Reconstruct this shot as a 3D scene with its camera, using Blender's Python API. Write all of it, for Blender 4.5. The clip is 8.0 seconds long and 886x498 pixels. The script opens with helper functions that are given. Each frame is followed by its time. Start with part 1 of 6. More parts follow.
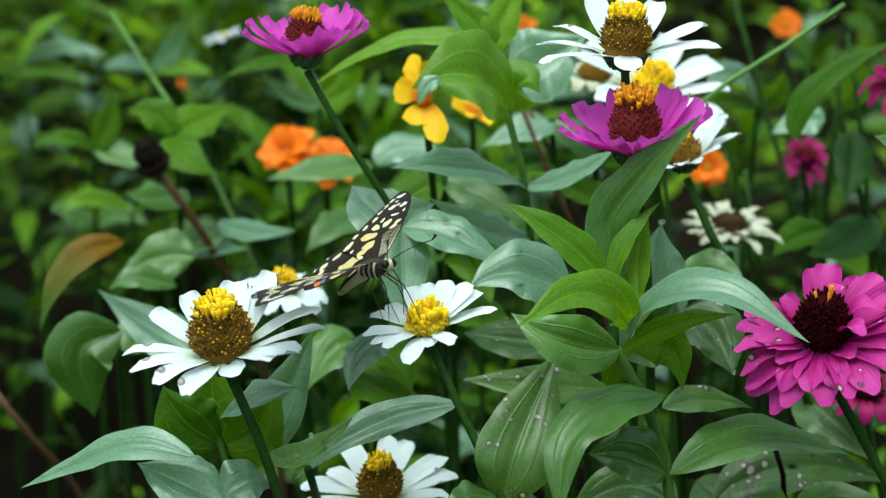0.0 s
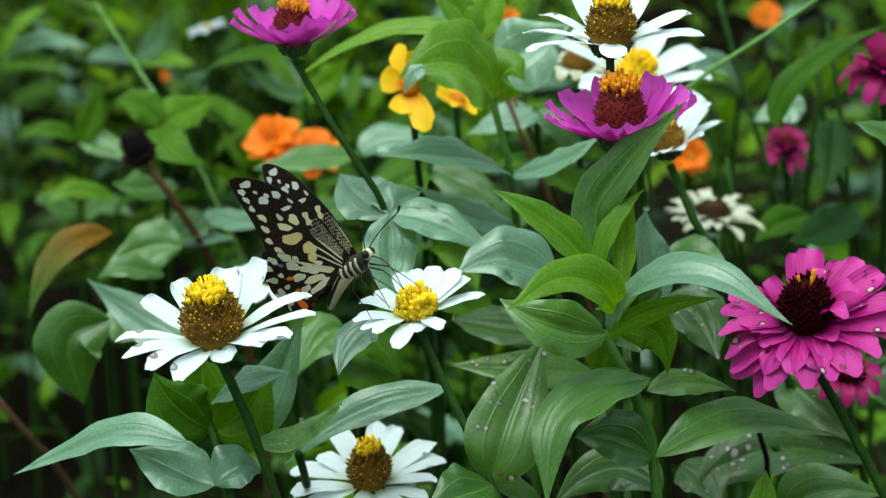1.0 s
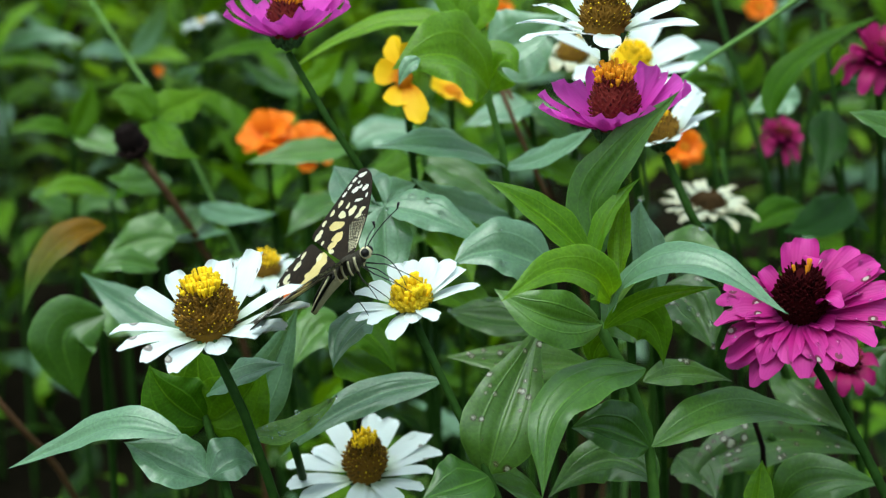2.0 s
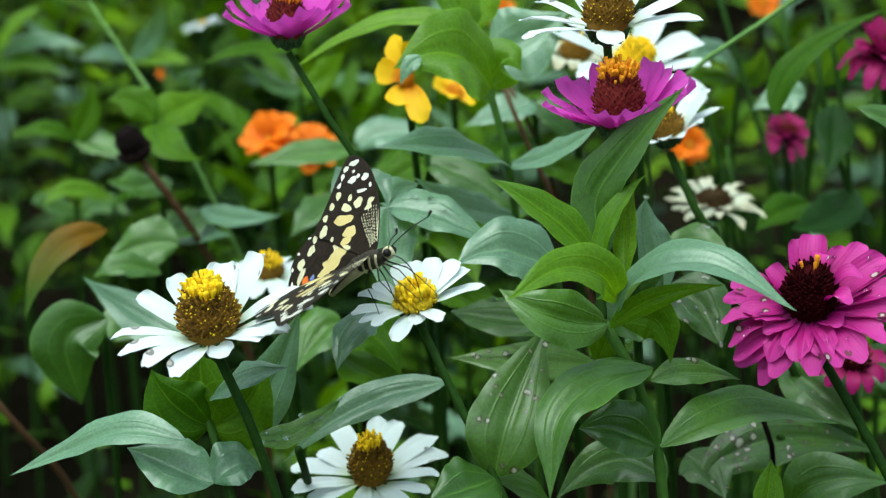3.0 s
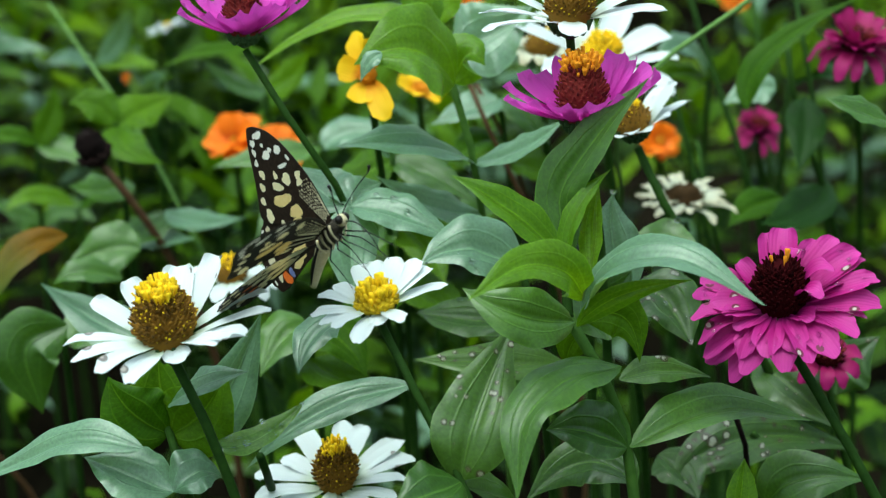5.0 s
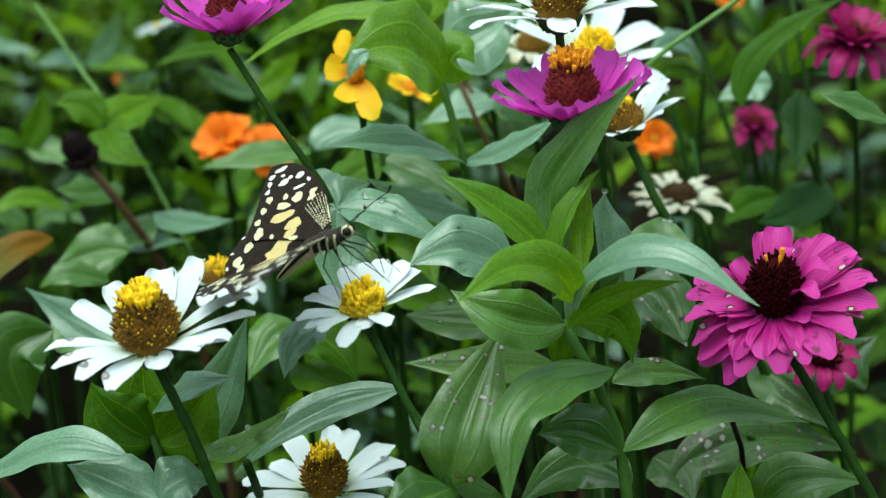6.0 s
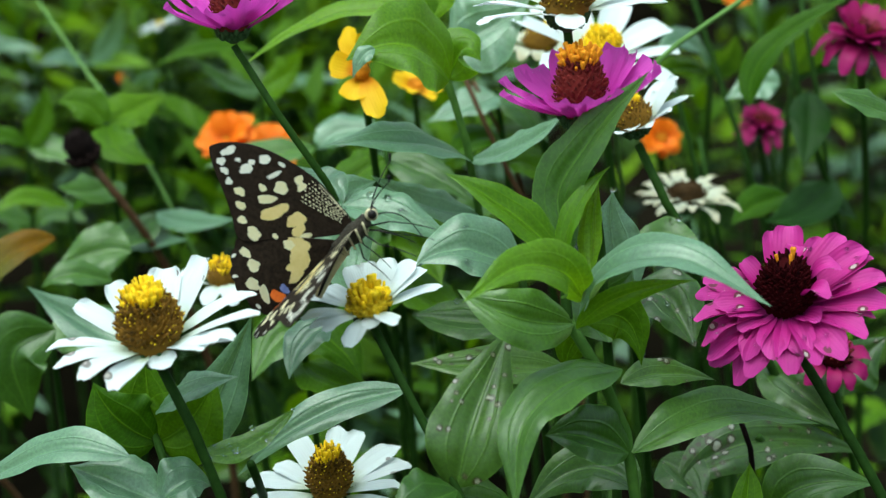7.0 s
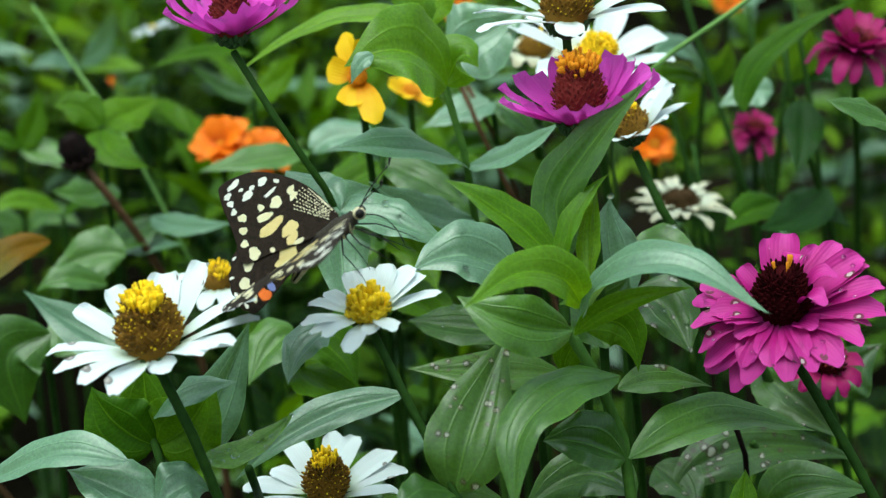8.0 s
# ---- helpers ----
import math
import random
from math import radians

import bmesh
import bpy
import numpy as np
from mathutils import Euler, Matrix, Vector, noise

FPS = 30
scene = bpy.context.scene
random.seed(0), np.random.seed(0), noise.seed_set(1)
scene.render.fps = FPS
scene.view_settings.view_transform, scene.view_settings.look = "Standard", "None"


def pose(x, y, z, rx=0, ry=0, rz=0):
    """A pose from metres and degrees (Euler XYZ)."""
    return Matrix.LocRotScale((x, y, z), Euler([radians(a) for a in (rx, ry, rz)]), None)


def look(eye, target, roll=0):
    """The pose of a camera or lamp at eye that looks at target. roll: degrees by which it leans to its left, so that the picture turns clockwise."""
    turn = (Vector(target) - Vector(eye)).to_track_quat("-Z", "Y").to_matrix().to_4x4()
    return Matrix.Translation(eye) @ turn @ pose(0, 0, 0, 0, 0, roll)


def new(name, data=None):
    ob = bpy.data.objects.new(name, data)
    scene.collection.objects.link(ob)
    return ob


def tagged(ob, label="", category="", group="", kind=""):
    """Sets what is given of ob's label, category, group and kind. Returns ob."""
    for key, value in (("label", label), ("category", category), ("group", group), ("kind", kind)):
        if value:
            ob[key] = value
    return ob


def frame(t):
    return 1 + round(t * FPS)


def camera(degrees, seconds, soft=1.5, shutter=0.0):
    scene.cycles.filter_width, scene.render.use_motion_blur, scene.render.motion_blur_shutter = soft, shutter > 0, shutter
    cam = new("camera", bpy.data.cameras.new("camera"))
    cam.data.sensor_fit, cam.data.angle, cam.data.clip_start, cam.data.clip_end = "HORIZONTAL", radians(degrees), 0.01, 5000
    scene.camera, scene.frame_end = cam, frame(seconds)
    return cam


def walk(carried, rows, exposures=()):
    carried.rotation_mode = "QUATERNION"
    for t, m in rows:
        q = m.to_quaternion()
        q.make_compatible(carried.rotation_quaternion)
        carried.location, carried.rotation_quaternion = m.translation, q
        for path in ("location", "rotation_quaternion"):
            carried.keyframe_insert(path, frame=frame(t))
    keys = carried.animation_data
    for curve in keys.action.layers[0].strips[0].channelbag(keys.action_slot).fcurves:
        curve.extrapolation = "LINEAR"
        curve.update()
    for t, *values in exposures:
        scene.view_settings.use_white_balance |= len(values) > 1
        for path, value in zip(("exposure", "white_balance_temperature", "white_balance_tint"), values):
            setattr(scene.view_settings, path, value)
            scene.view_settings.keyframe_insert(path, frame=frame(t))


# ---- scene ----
# ---------- camera ----------
cam = camera(31.00, 8.0, soft=1.2, shutter=0.4)
cam.data.dof.use_dof = True
cam.data.dof.focus_distance = 0.455
cam.data.dof.aperture_fstop = 12.5
PATH = [
    (0.0, pose(0.0001, -0.4182, 0.6021, 69.985, 0.001, 0.003)),
    (0.5, pose(0.0006, -0.4202, 0.6011, 70.023, 0.094, -0.468)),
    (1.0, pose(-0.0025, -0.4240, 0.6021, 69.743, 0.002, -0.791)),
    (1.5, pose(-0.0024, -0.4253, 0.6015, 69.598, 0.024, -0.898)),
    (3.0, pose(-0.0018, -0.4195, 0.5983, 69.675, 0.842, -1.073)),
    (3.5, pose(-0.0033, -0.4195, 0.5980, 69.618, 0.949, -0.943)),
    (4.0, pose(-0.0027, -0.4193, 0.5976, 69.744, 0.960, -1.312)),
    (4.5, pose(0.0003, -0.4154, 0.5953, 69.805, 1.142, -1.769)),
    (6.0, pose(0.0071, -0.4021, 0.5905, 69.793, 1.752, -2.136)),
    (6.5, pose(0.0066, -0.3997, 0.5894, 69.897, 1.747, -2.198)),
    (7.0, pose(0.0061, -0.3973, 0.5884, 69.804, 1.731, -2.031)),
    (7.5, pose(0.0045, -0.3971, 0.5889, 69.757, 1.561, -2.133)),
    (8.0, pose(0.0022, -0.3984, 0.5896, 69.932, 1.307, -2.464)),
]
walk(cam, PATH, exposures=[(0.0, 0.92, 5850, -12), (8.0, 0.92, 5850, -12)])

# ---------- light: a bright overcast sky ----------
SUN_ELEVATION, SUN_TURN = radians(76), radians(235)
world = bpy.data.worlds.new("world")
scene.world = world
world.use_nodes = True
wn = world.node_tree.nodes
sky = wn.new("ShaderNodeTexSky")
sky.sky_type = "NISHITA"
sky.sun_disc = False
sky.sun_elevation, sky.sun_rotation = SUN_ELEVATION, SUN_TURN
sky.air_density, sky.dust_density = 1.6, 4.0
wn["Background"].inputs["Strength"].default_value = 0.15
veil = wn.new("ShaderNodeHueSaturation")
veil.inputs["Saturation"].default_value = 0.5
world.node_tree.links.new(sky.outputs["Color"], veil.inputs["Color"])
world.node_tree.links.new(veil.outputs["Color"], wn["Background"].inputs["Color"])
sun = new("sun", bpy.data.lights.new("sun", "SUN"))
sun.data.energy, sun.data.angle, sun.data.color = 1.4, radians(60), (1.0, 0.98, 0.94)
sun.matrix_world = look((0.25 * math.sin(SUN_TURN), 0.25 * math.cos(SUN_TURN), 1.0), (0, 0, 0))


# ---------- materials ----------
class Nodes:
    """Short hand for building a node material."""

    def __init__(self, name):
        self.mat = bpy.data.materials.new(name)
        self.mat.use_nodes = True
        self.tree = self.mat.node_tree
        self.bsdf = self.tree.nodes["Principled BSDF"]
        self.out = self.tree.nodes["Material Output"]

    def add(self, kind, **values):
        node = self.tree.nodes.new(kind)
        for key, value in values.items():
            node.inputs[key].default_value = value
        return node

    def link(self, a, b):
        self.tree.links.new(a, b)

    def value(self, socket, b):
        if isinstance(b, (int, float)):
            socket.default_value = b
        else:
            self.link(b, socket)

    def math(self, op, a, b=0.0, clamp=False):
        node = self.add("ShaderNodeMath")
        node.operation, node.use_clamp = op, clamp
        self.value(node.inputs[0], a)
        self.value(node.inputs[1], b)
        return node.outputs[0]

    def noise(self, scale, detail=3.0, rough=0.55, vector=None):
        node = self.add("ShaderNodeTexNoise", Scale=scale, Detail=detail, Roughness=rough)
        self.link(vector or self.place(), node.inputs["Vector"])
        return node.outputs["Fac"]

    def place(self):
        if "place" not in self.tree.nodes:
            node = self.add("ShaderNodeTexCoord")
            node.name = "place"
        return self.tree.nodes["place"].outputs["Object"]

    def ramp(self, fac, *stops):
        node = self.add("ShaderNodeValToRGB")
        while len(node.color_ramp.elements) < len(stops):
            node.color_ramp.elements.new(0.5)
        for element, (at, colour) in zip(node.color_ramp.elements, stops):
            element.position, element.color = at, (*colour, 1)
        self.link(fac, node.inputs[0])
        return node.outputs[0]

    def mix_rgb(self, fac, a, b, kind="MIX"):
        node = self.add("ShaderNodeMix")
        node.data_type, node.blend_type = "RGBA", kind
        self.value(node.inputs[0], fac)
        for socket, v in ((node.inputs[6], a), (node.inputs[7], b)):
            if isinstance(v, tuple):
                socket.default_value = (*v, 1)
            else:
                self.link(v, socket)
        return node.outputs[2]

    def chance(self):
        return self.add("ShaderNodeObjectInfo").outputs["Random"]

    def island(self):
        return self.add("ShaderNodeNewGeometry").outputs["Random Per Island"]

    def uv(self):
        node = self.add("ShaderNodeSeparateXYZ")
        self.link(self.add("ShaderNodeUVMap").outputs[0], node.inputs[0])
        return node.outputs[0], node.outputs[1]

    def bump(self, height, strength=0.4, distance=0.001):
        node = self.add("ShaderNodeBump", Strength=strength, Distance=distance)
        self.link(height, node.inputs["Height"])
        self.link(node.outputs[0], self.bsdf.inputs["Normal"])

    def done(self, colour, rough=0.5, specular=0.5, sheer=0.0, sheer_colour=None):
        if isinstance(colour, tuple):
            self.bsdf.inputs["Base Color"].default_value = (*colour, 1)
        else:
            self.link(colour, self.bsdf.inputs["Base Color"])
        self.value(self.bsdf.inputs["Roughness"], rough)
        self.bsdf.inputs["Specular IOR Level"].default_value = specular
        if sheer:
            thin = self.add("ShaderNodeBsdfTranslucent")
            if isinstance(colour, tuple):
                thin.inputs[0].default_value = (*colour, 1)
            else:
                self.link(self.mix_rgb(0.5, colour, sheer_colour) if sheer_colour else self.mix_rgb(1.0, colour, (2.4, 2.1, 0.5), "MULTIPLY"), thin.inputs[0])
            blend = self.add("ShaderNodeMixShader", Fac=sheer)
            self.link(self.bsdf.outputs[0], blend.inputs[1])
            self.link(thin.outputs[0], blend.inputs[2])
            self.link(blend.outputs[0], self.out.inputs["Surface"])
        return self.mat


def leaf_material(name, dark, light, spots=0.0, rough=0.36, sheer=0.25, island=False, gloss=0.24, sheen=0.02, root=None, low=0.2):
    """A leaf: three long veins, fine side veins, mottling, and pale blight spots."""
    n = Nodes(name)
    u, v = n.uv()
    side = n.math("ABSOLUTE", v)
    mid = n.math("SUBTRACT", 1.0, n.math("MULTIPLY", side, 22.0), True)
    arc = n.math("MULTIPLY", n.math("SINE", n.math("MULTIPLY", u, 3.1)), 0.10)
    off = n.math("ABSOLUTE", n.math("SUBTRACT", side, n.math("ADD", 0.36, arc)))
    pair = n.math("SUBTRACT", 1.0, n.math("MULTIPLY", off, 20.0), True)
    slant = n.math("ADD", n.math("MULTIPLY", u, 62.0), n.math("MULTIPLY", side, -8.0))
    fine = n.math("POWER", n.math("ABSOLUTE", n.math("SINE", slant)), 14.0)
    rim = n.math("MULTIPLY", n.math("SUBTRACT", side, 0.93, True), 9.0)
    veins = n.math("MAXIMUM", n.math("MAXIMUM", mid, rim), n.math("MAXIMUM", n.math("MULTIPLY", pair, 0.35), n.math("MULTIPLY", fine, 0.11)))
    chance = n.island() if island else n.chance()
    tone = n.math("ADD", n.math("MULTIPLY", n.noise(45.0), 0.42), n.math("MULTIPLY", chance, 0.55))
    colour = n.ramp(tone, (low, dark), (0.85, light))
    colour = n.mix_rgb(n.math("MULTIPLY", veins, 0.55), colour, tuple(min(1, c * 1.7 + 0.01) for c in light))
    if root:
        colour = n.mix_rgb(n.ramp(n.math("ADD", u, n.math("MULTIPLY", n.noise(60.0), 0.25)), (0.35, (1, 1, 1)), (1.15, (0, 0, 0))), colour, root)
    blotch = n.noise(190.0, 2.0)
    colour = n.mix_rgb(n.math("MULTIPLY", n.math("SUBTRACT", blotch, 0.58, True), 1.6), colour, tuple(c * 0.55 for c in dark))
    grit = n.ramp(n.noise(1100.0, 2.0), (0.3, (0.72, 0.72, 0.72)), (0.7, (1.0, 1.0, 1.0)))
    colour = n.mix_rgb(1.0, colour, grit, "MULTIPLY")
    if spots:
        cell = n.add("ShaderNodeTexVoronoi", Scale=290.0, Randomness=1.0)
        warp = n.mix_rgb(0.002, n.place(), n.add("ShaderNodeTexNoise", Scale=900.0).outputs["Color"])
        n.link(warp, cell.inputs["Vector"])
        away = cell.outputs["Distance"]
        size = n.math("MULTIPLY", n.math("SUBTRACT", n.noise(95.0, 1.0), 1.0 - spots, True), 1.35)
        ring = n.math("LESS_THAN", away, size)
        core = n.math("LESS_THAN", away, n.math("MULTIPLY", size, 0.6))
        colour = n.mix_rgb(n.math("MULTIPLY", ring, 0.85), colour, (0.035, 0.024, 0.010))
        colour = n.mix_rgb(n.math("MULTIPLY", core, 0.75), colour, (0.42, 0.42, 0.36))
    n.bsdf.inputs["Sheen Weight"].default_value = sheen
    n.bsdf.inputs["Sheen Roughness"].default_value = 0.4
    n.bsdf.inputs["Sheen Tint"].default_value = (0.75, 0.92, 0.88, 1)
    groove = n.math("MAXIMUM", mid, n.math("MAXIMUM", n.math("MULTIPLY", pair, 0.8), n.math("MULTIPLY", fine, 0.05)))
    n.bump(n.math("ADD", n.math("MULTIPLY", groove, -0.9), n.math("MULTIPLY", n.noise(420.0, 2.0), 0.3)), 0.45, 0.0006)
    return n.done(colour, n.math("ADD", rough - 0.08, n.math("MULTIPLY", n.noise(120.0), 0.08)), gloss, sheer)


LEAF = leaf_material("zinnia_leaf", (0.036, 0.090, 0.010), (0.098, 0.200, 0.024), gloss=0.5, sheen=0.0, rough=0.38)
LEAF_SPOTTED = leaf_material("spotted_leaf", (0.034, 0.079, 0.010), (0.086, 0.166, 0.022), spots=0.66, gloss=0.45, sheen=0.0, rough=0.38)
LEAF_YOUNG = leaf_material("young_leaf", (0.082, 0.182, 0.006), (0.175, 0.315, 0.014), sheer=0.4)
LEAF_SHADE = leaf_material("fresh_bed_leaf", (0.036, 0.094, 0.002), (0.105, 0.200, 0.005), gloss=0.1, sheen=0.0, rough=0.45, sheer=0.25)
LEAF_OLD = leaf_material("yellowed_leaf", (0.030, 0.085, 0.010), (0.075, 0.120, 0.014), sheer=0.3, gloss=0.08, sheen=0.0, root=(0.17, 0.085, 0.005))
LEAF_DEWY = leaf_material("thin_wet_leaf", (0.10, 0.21, 0.025), (0.17, 0.31, 0.05), sheer=0.4, gloss=0.6, rough=0.3)
# Near-black dark ends: the shade in gaps between leaves is put into the colour.
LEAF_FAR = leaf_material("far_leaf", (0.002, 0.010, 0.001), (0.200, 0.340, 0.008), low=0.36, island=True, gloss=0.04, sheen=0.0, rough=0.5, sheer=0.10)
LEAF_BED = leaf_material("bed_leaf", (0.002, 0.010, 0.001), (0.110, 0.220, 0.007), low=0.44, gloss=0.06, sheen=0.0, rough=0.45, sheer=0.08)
# Darkened copy of the leaf green; shade behind the flowers is put into it.
LEAF_DARKENED = leaf_material("shaded_leaf", (0.007, 0.026, 0.003), (0.022, 0.060, 0.006), gloss=0.1, sheen=0.0, rough=0.5, sheer=0.1)
# Base paled towards grey: the sky's sheen on waxy leaves is put into it.
LEAF_PALE = leaf_material("waxy_leaf_sky_sheen", (0.082, 0.165, 0.082), (0.165, 0.290, 0.165), gloss=0.8, sheen=0.10, rough=0.36)


def plain(name, dark, light, scale=160.0, rough=0.6, sheer=0.0, bump=0.3, specular=0.15, sheer_colour=None, vary=0.35, island=False):
    n = Nodes(name)
    chance = n.island() if island else n.chance()
    tone = n.math("ADD", n.math("MULTIPLY", n.noise(scale), 0.8), n.math("MULTIPLY", chance, vary))
    colour = n.ramp(tone, (0.2, dark), (0.8, light))
    n.bump(n.noise(scale * 5, 2.0), bump, 0.0005)
    return n.done(colour, rough, specular, sheer, sheer_colour)


STEM = plain("green_stem", (0.010, 0.028, 0.004), (0.030, 0.068, 0.010), 300, specular=0.06)
STEM_GREEN = plain("light_green_stem", (0.026, 0.070, 0.008), (0.075, 0.150, 0.020), 300, specular=0.15)
STEM_BROWN = plain("brown_stem", (0.045, 0.024, 0.010), (0.12, 0.06, 0.028), 300)
STALK_PALE = plain("pale_stalk", (0.07, 0.15, 0.03), (0.14, 0.24, 0.06), 120)
CALYX = plain("calyx_green", (0.015, 0.032, 0.010), (0.045, 0.085, 0.025), 500)
# Far darker than real soil: the shade under the plants is in the colour.
SOIL = plain("shaded_soil", (0.003, 0.003, 0.002), (0.010, 0.008, 0.005), 40, 0.95, bump=0.8, specular=0.0)


def petal_material(name, root, main, edge, sheer=0.30, rough=0.5, blight=0.0):
    """A ray petal: fine long furrows, a tinted root, and small brown-rimmed blight marks."""
    n = Nodes(name)
    u, v = n.uv()
    furrow = n.math("SINE", n.math("MULTIPLY", v, 26.0))
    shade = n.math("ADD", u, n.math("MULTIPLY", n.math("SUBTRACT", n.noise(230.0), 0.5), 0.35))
    colour = n.ramp(shade, (0.02, root), (0.36, main), (0.97, edge))
    colour = n.mix_rgb(n.math("MULTIPLY", n.math("ADD", furrow, 1.0), 0.03), colour, root)
    colour = n.mix_rgb(n.math("MULTIPLY", n.chance(), 0.22), colour, edge)
    if blight:
        cell = n.add("ShaderNodeTexVoronoi", Scale=150.0, Randomness=1.0)
        n.link(n.place(), cell.inputs["Vector"])
        d = cell.outputs["Distance"]
        patch = n.math("GREATER_THAN", n.noise(70.0, 1.0), 1.0 - blight)
        ring = n.math("MULTIPLY", n.math("LESS_THAN", d, 0.25), patch)
        core = n.math("MULTIPLY", n.math("LESS_THAN", d, 0.15), patch)
        colour = n.mix_rgb(n.math("MULTIPLY", ring, 0.8), colour, tuple(c * 0.22 for c in (0.36, 0.15, 0.10)))
        colour = n.mix_rgb(n.math("MULTIPLY", core, 0.8), colour, (0.62, 0.56, 0.50))
    n.bump(n.math("ADD", n.math("MULTIPLY", furrow, 0.5), n.noise(600.0, 2.0)), 0.18, 0.0005)
    return n.done(colour, rough, 0.2, sheer, main)


WHITE_PETAL = petal_material("white_petal", (0.46, 0.54, 0.30), (0.70, 0.74, 0.76), (0.74, 0.78, 0.80), blight=0.42)
CREAM_PETAL = petal_material("withered_petal", (0.36, 0.38, 0.18), (0.62, 0.64, 0.52), (0.58, 0.52, 0.36), blight=0.45)
PURPLE_PETAL = petal_material("purple_petal", (0.40, 0.010, 0.28), (0.64, 0.042, 0.48), (0.68, 0.10, 0.56), sheer=0.4)
# Besides the petals' darker bases, shading is put into the root-to-edge fade.
MAGENTA_PETAL = petal_material("magenta_petal", (0.09, 0.001, 0.04), (0.37, 0.004, 0.165), (0.54, 0.040, 0.31), blight=0.5)
RASPBERRY_PETAL = petal_material("raspberry_petal", (0.10, 0.001, 0.03), (0.27, 0.004, 0.075), (0.36, 0.010, 0.14))
ORANGE_PETAL = petal_material("orange_petal", (0.55, 0.075, 0.001), (0.78, 0.165, 0.001), (0.80, 0.20, 0.002), sheer=0.3)
YELLOW_PETAL = petal_material("yellow_petal", (0.60, 0.14, 0.002), (0.82, 0.46, 0.003), (0.84, 0.54, 0.006), sheer=0.3)
CONE_BROWN = plain("floret_brown", (0.006, 0.003, 0.001), (0.20, 0.100, 0.010), 900, 0.7, vary=0.55, island=True)
CONE_RED = plain("floret_dark_red", (0.025, 0.003, 0.003), (0.13, 0.012, 0.010), 900, 0.7, vary=0.6, island=True)
CONE_MAROON = plain("floret_maroon", (0.003, 0.0005, 0.001), (0.026, 0.002, 0.003), 900, 0.8, vary=0.6, island=True, specular=0.03)
CONE_DRY = plain("floret_dry_brown", (0.008, 0.005, 0.003), (0.06, 0.032, 0.010), 900, 0.8, vary=0.6, island=True)
CONE_DARK = plain("floret_black", (0.004, 0.003, 0.003), (0.014, 0.007, 0.006), 900, 0.9, specular=0.1)
FLORET_YELLOW = plain("floret_yellow", (0.36, 0.21, 0.004), (0.82, 0.60, 0.012), 700, 0.6, 0.15, vary=0.6, island=True)
FLORET_OLIVE = plain("floret_olive", (0.12, 0.075, 0.004), (0.60, 0.42, 0.012), 700, 0.6, 0.1, vary=0.6, island=True)
FLORET_ORANGE = plain("floret_orange", (0.48, 0.16, 0.006), (0.72, 0.32, 0.012), 700, 0.6, 0.15)


def water():
    n = Nodes("water_drop")
    n.bsdf.inputs["Transmission Weight"].default_value = 1.0
    n.bsdf.inputs["IOR"].default_value = 1.33
    return n.done((0.95, 0.97, 0.97), 0.02, 0.5)


DROP = water()


# ---------- building blocks ----------
MM = 0.001


def part(name, bm, material, parent, label=""):
    """Links a bmesh as one mesh object under a thing or a part."""
    mesh = bm if isinstance(bm, bpy.types.Mesh) else bpy.data.meshes.new(name)
    if mesh is not bm:
        bm.to_mesh(mesh)
        bm.free()
        for m in material if isinstance(material, (list, tuple)) else (material,):
            mesh.materials.append(m)
        for polygon in mesh.polygons:
            polygon.use_smooth = True
    ob = new(name, mesh)
    ob.parent = parent
    return tagged(ob, label=label)


def thing(name, place, label, category, group="", kind=""):
    ob = new(name)
    ob.empty_display_size = 0.01
    ob.location = place
    return tagged(ob, label, category, group, kind)


def bend(points, s):
    """A point at s on the smooth curve through three or four points."""
    if len(points) == 2:
        return points[0].lerp(points[1], s)
    if len(points) == 3 and 0.55 < (points[1] - points[0]).length / max((points[2] - points[1]).length, 1e-6) < 1.8:
        a, m, b = points
        c = m * 2 - (a + b) * 0.5
        return a * (1 - s) ** 2 + c * 2 * s * (1 - s) + b * s * s
    knots = [0.0]
    for a, b in zip(points, points[1:]):
        knots.append(knots[-1] + max((b - a).length, 1e-6))
    at, n = s * knots[-1], len(points) - 1
    k = max(i for i in range(n) if knots[i] <= at + 1e-9)
    slopes = []
    for i in (k, k + 1):
        low, high = max(0, i - 1), min(n, i + 1)
        if 0 < i < n:
            before, after = knots[i] - knots[low], knots[high] - knots[i]
            slopes.append(((points[i] - points[low]) * (after / before) + (points[high] - points[i]) * (before / after)) / (before + after))
        else:
            slopes.append((points[high] - points[low]) / (knots[high] - knots[low]))
    h = knots[k + 1] - knots[k]
    t = (at - knots[k]) / h
    return (points[k] * (2 * t ** 3 - 3 * t * t + 1) + slopes[0] * h * (t ** 3 - 2 * t * t + t)
            + points[k + 1] * (3 * t * t - 2 * t ** 3) + slopes[1] * h * (t ** 3 - t * t))


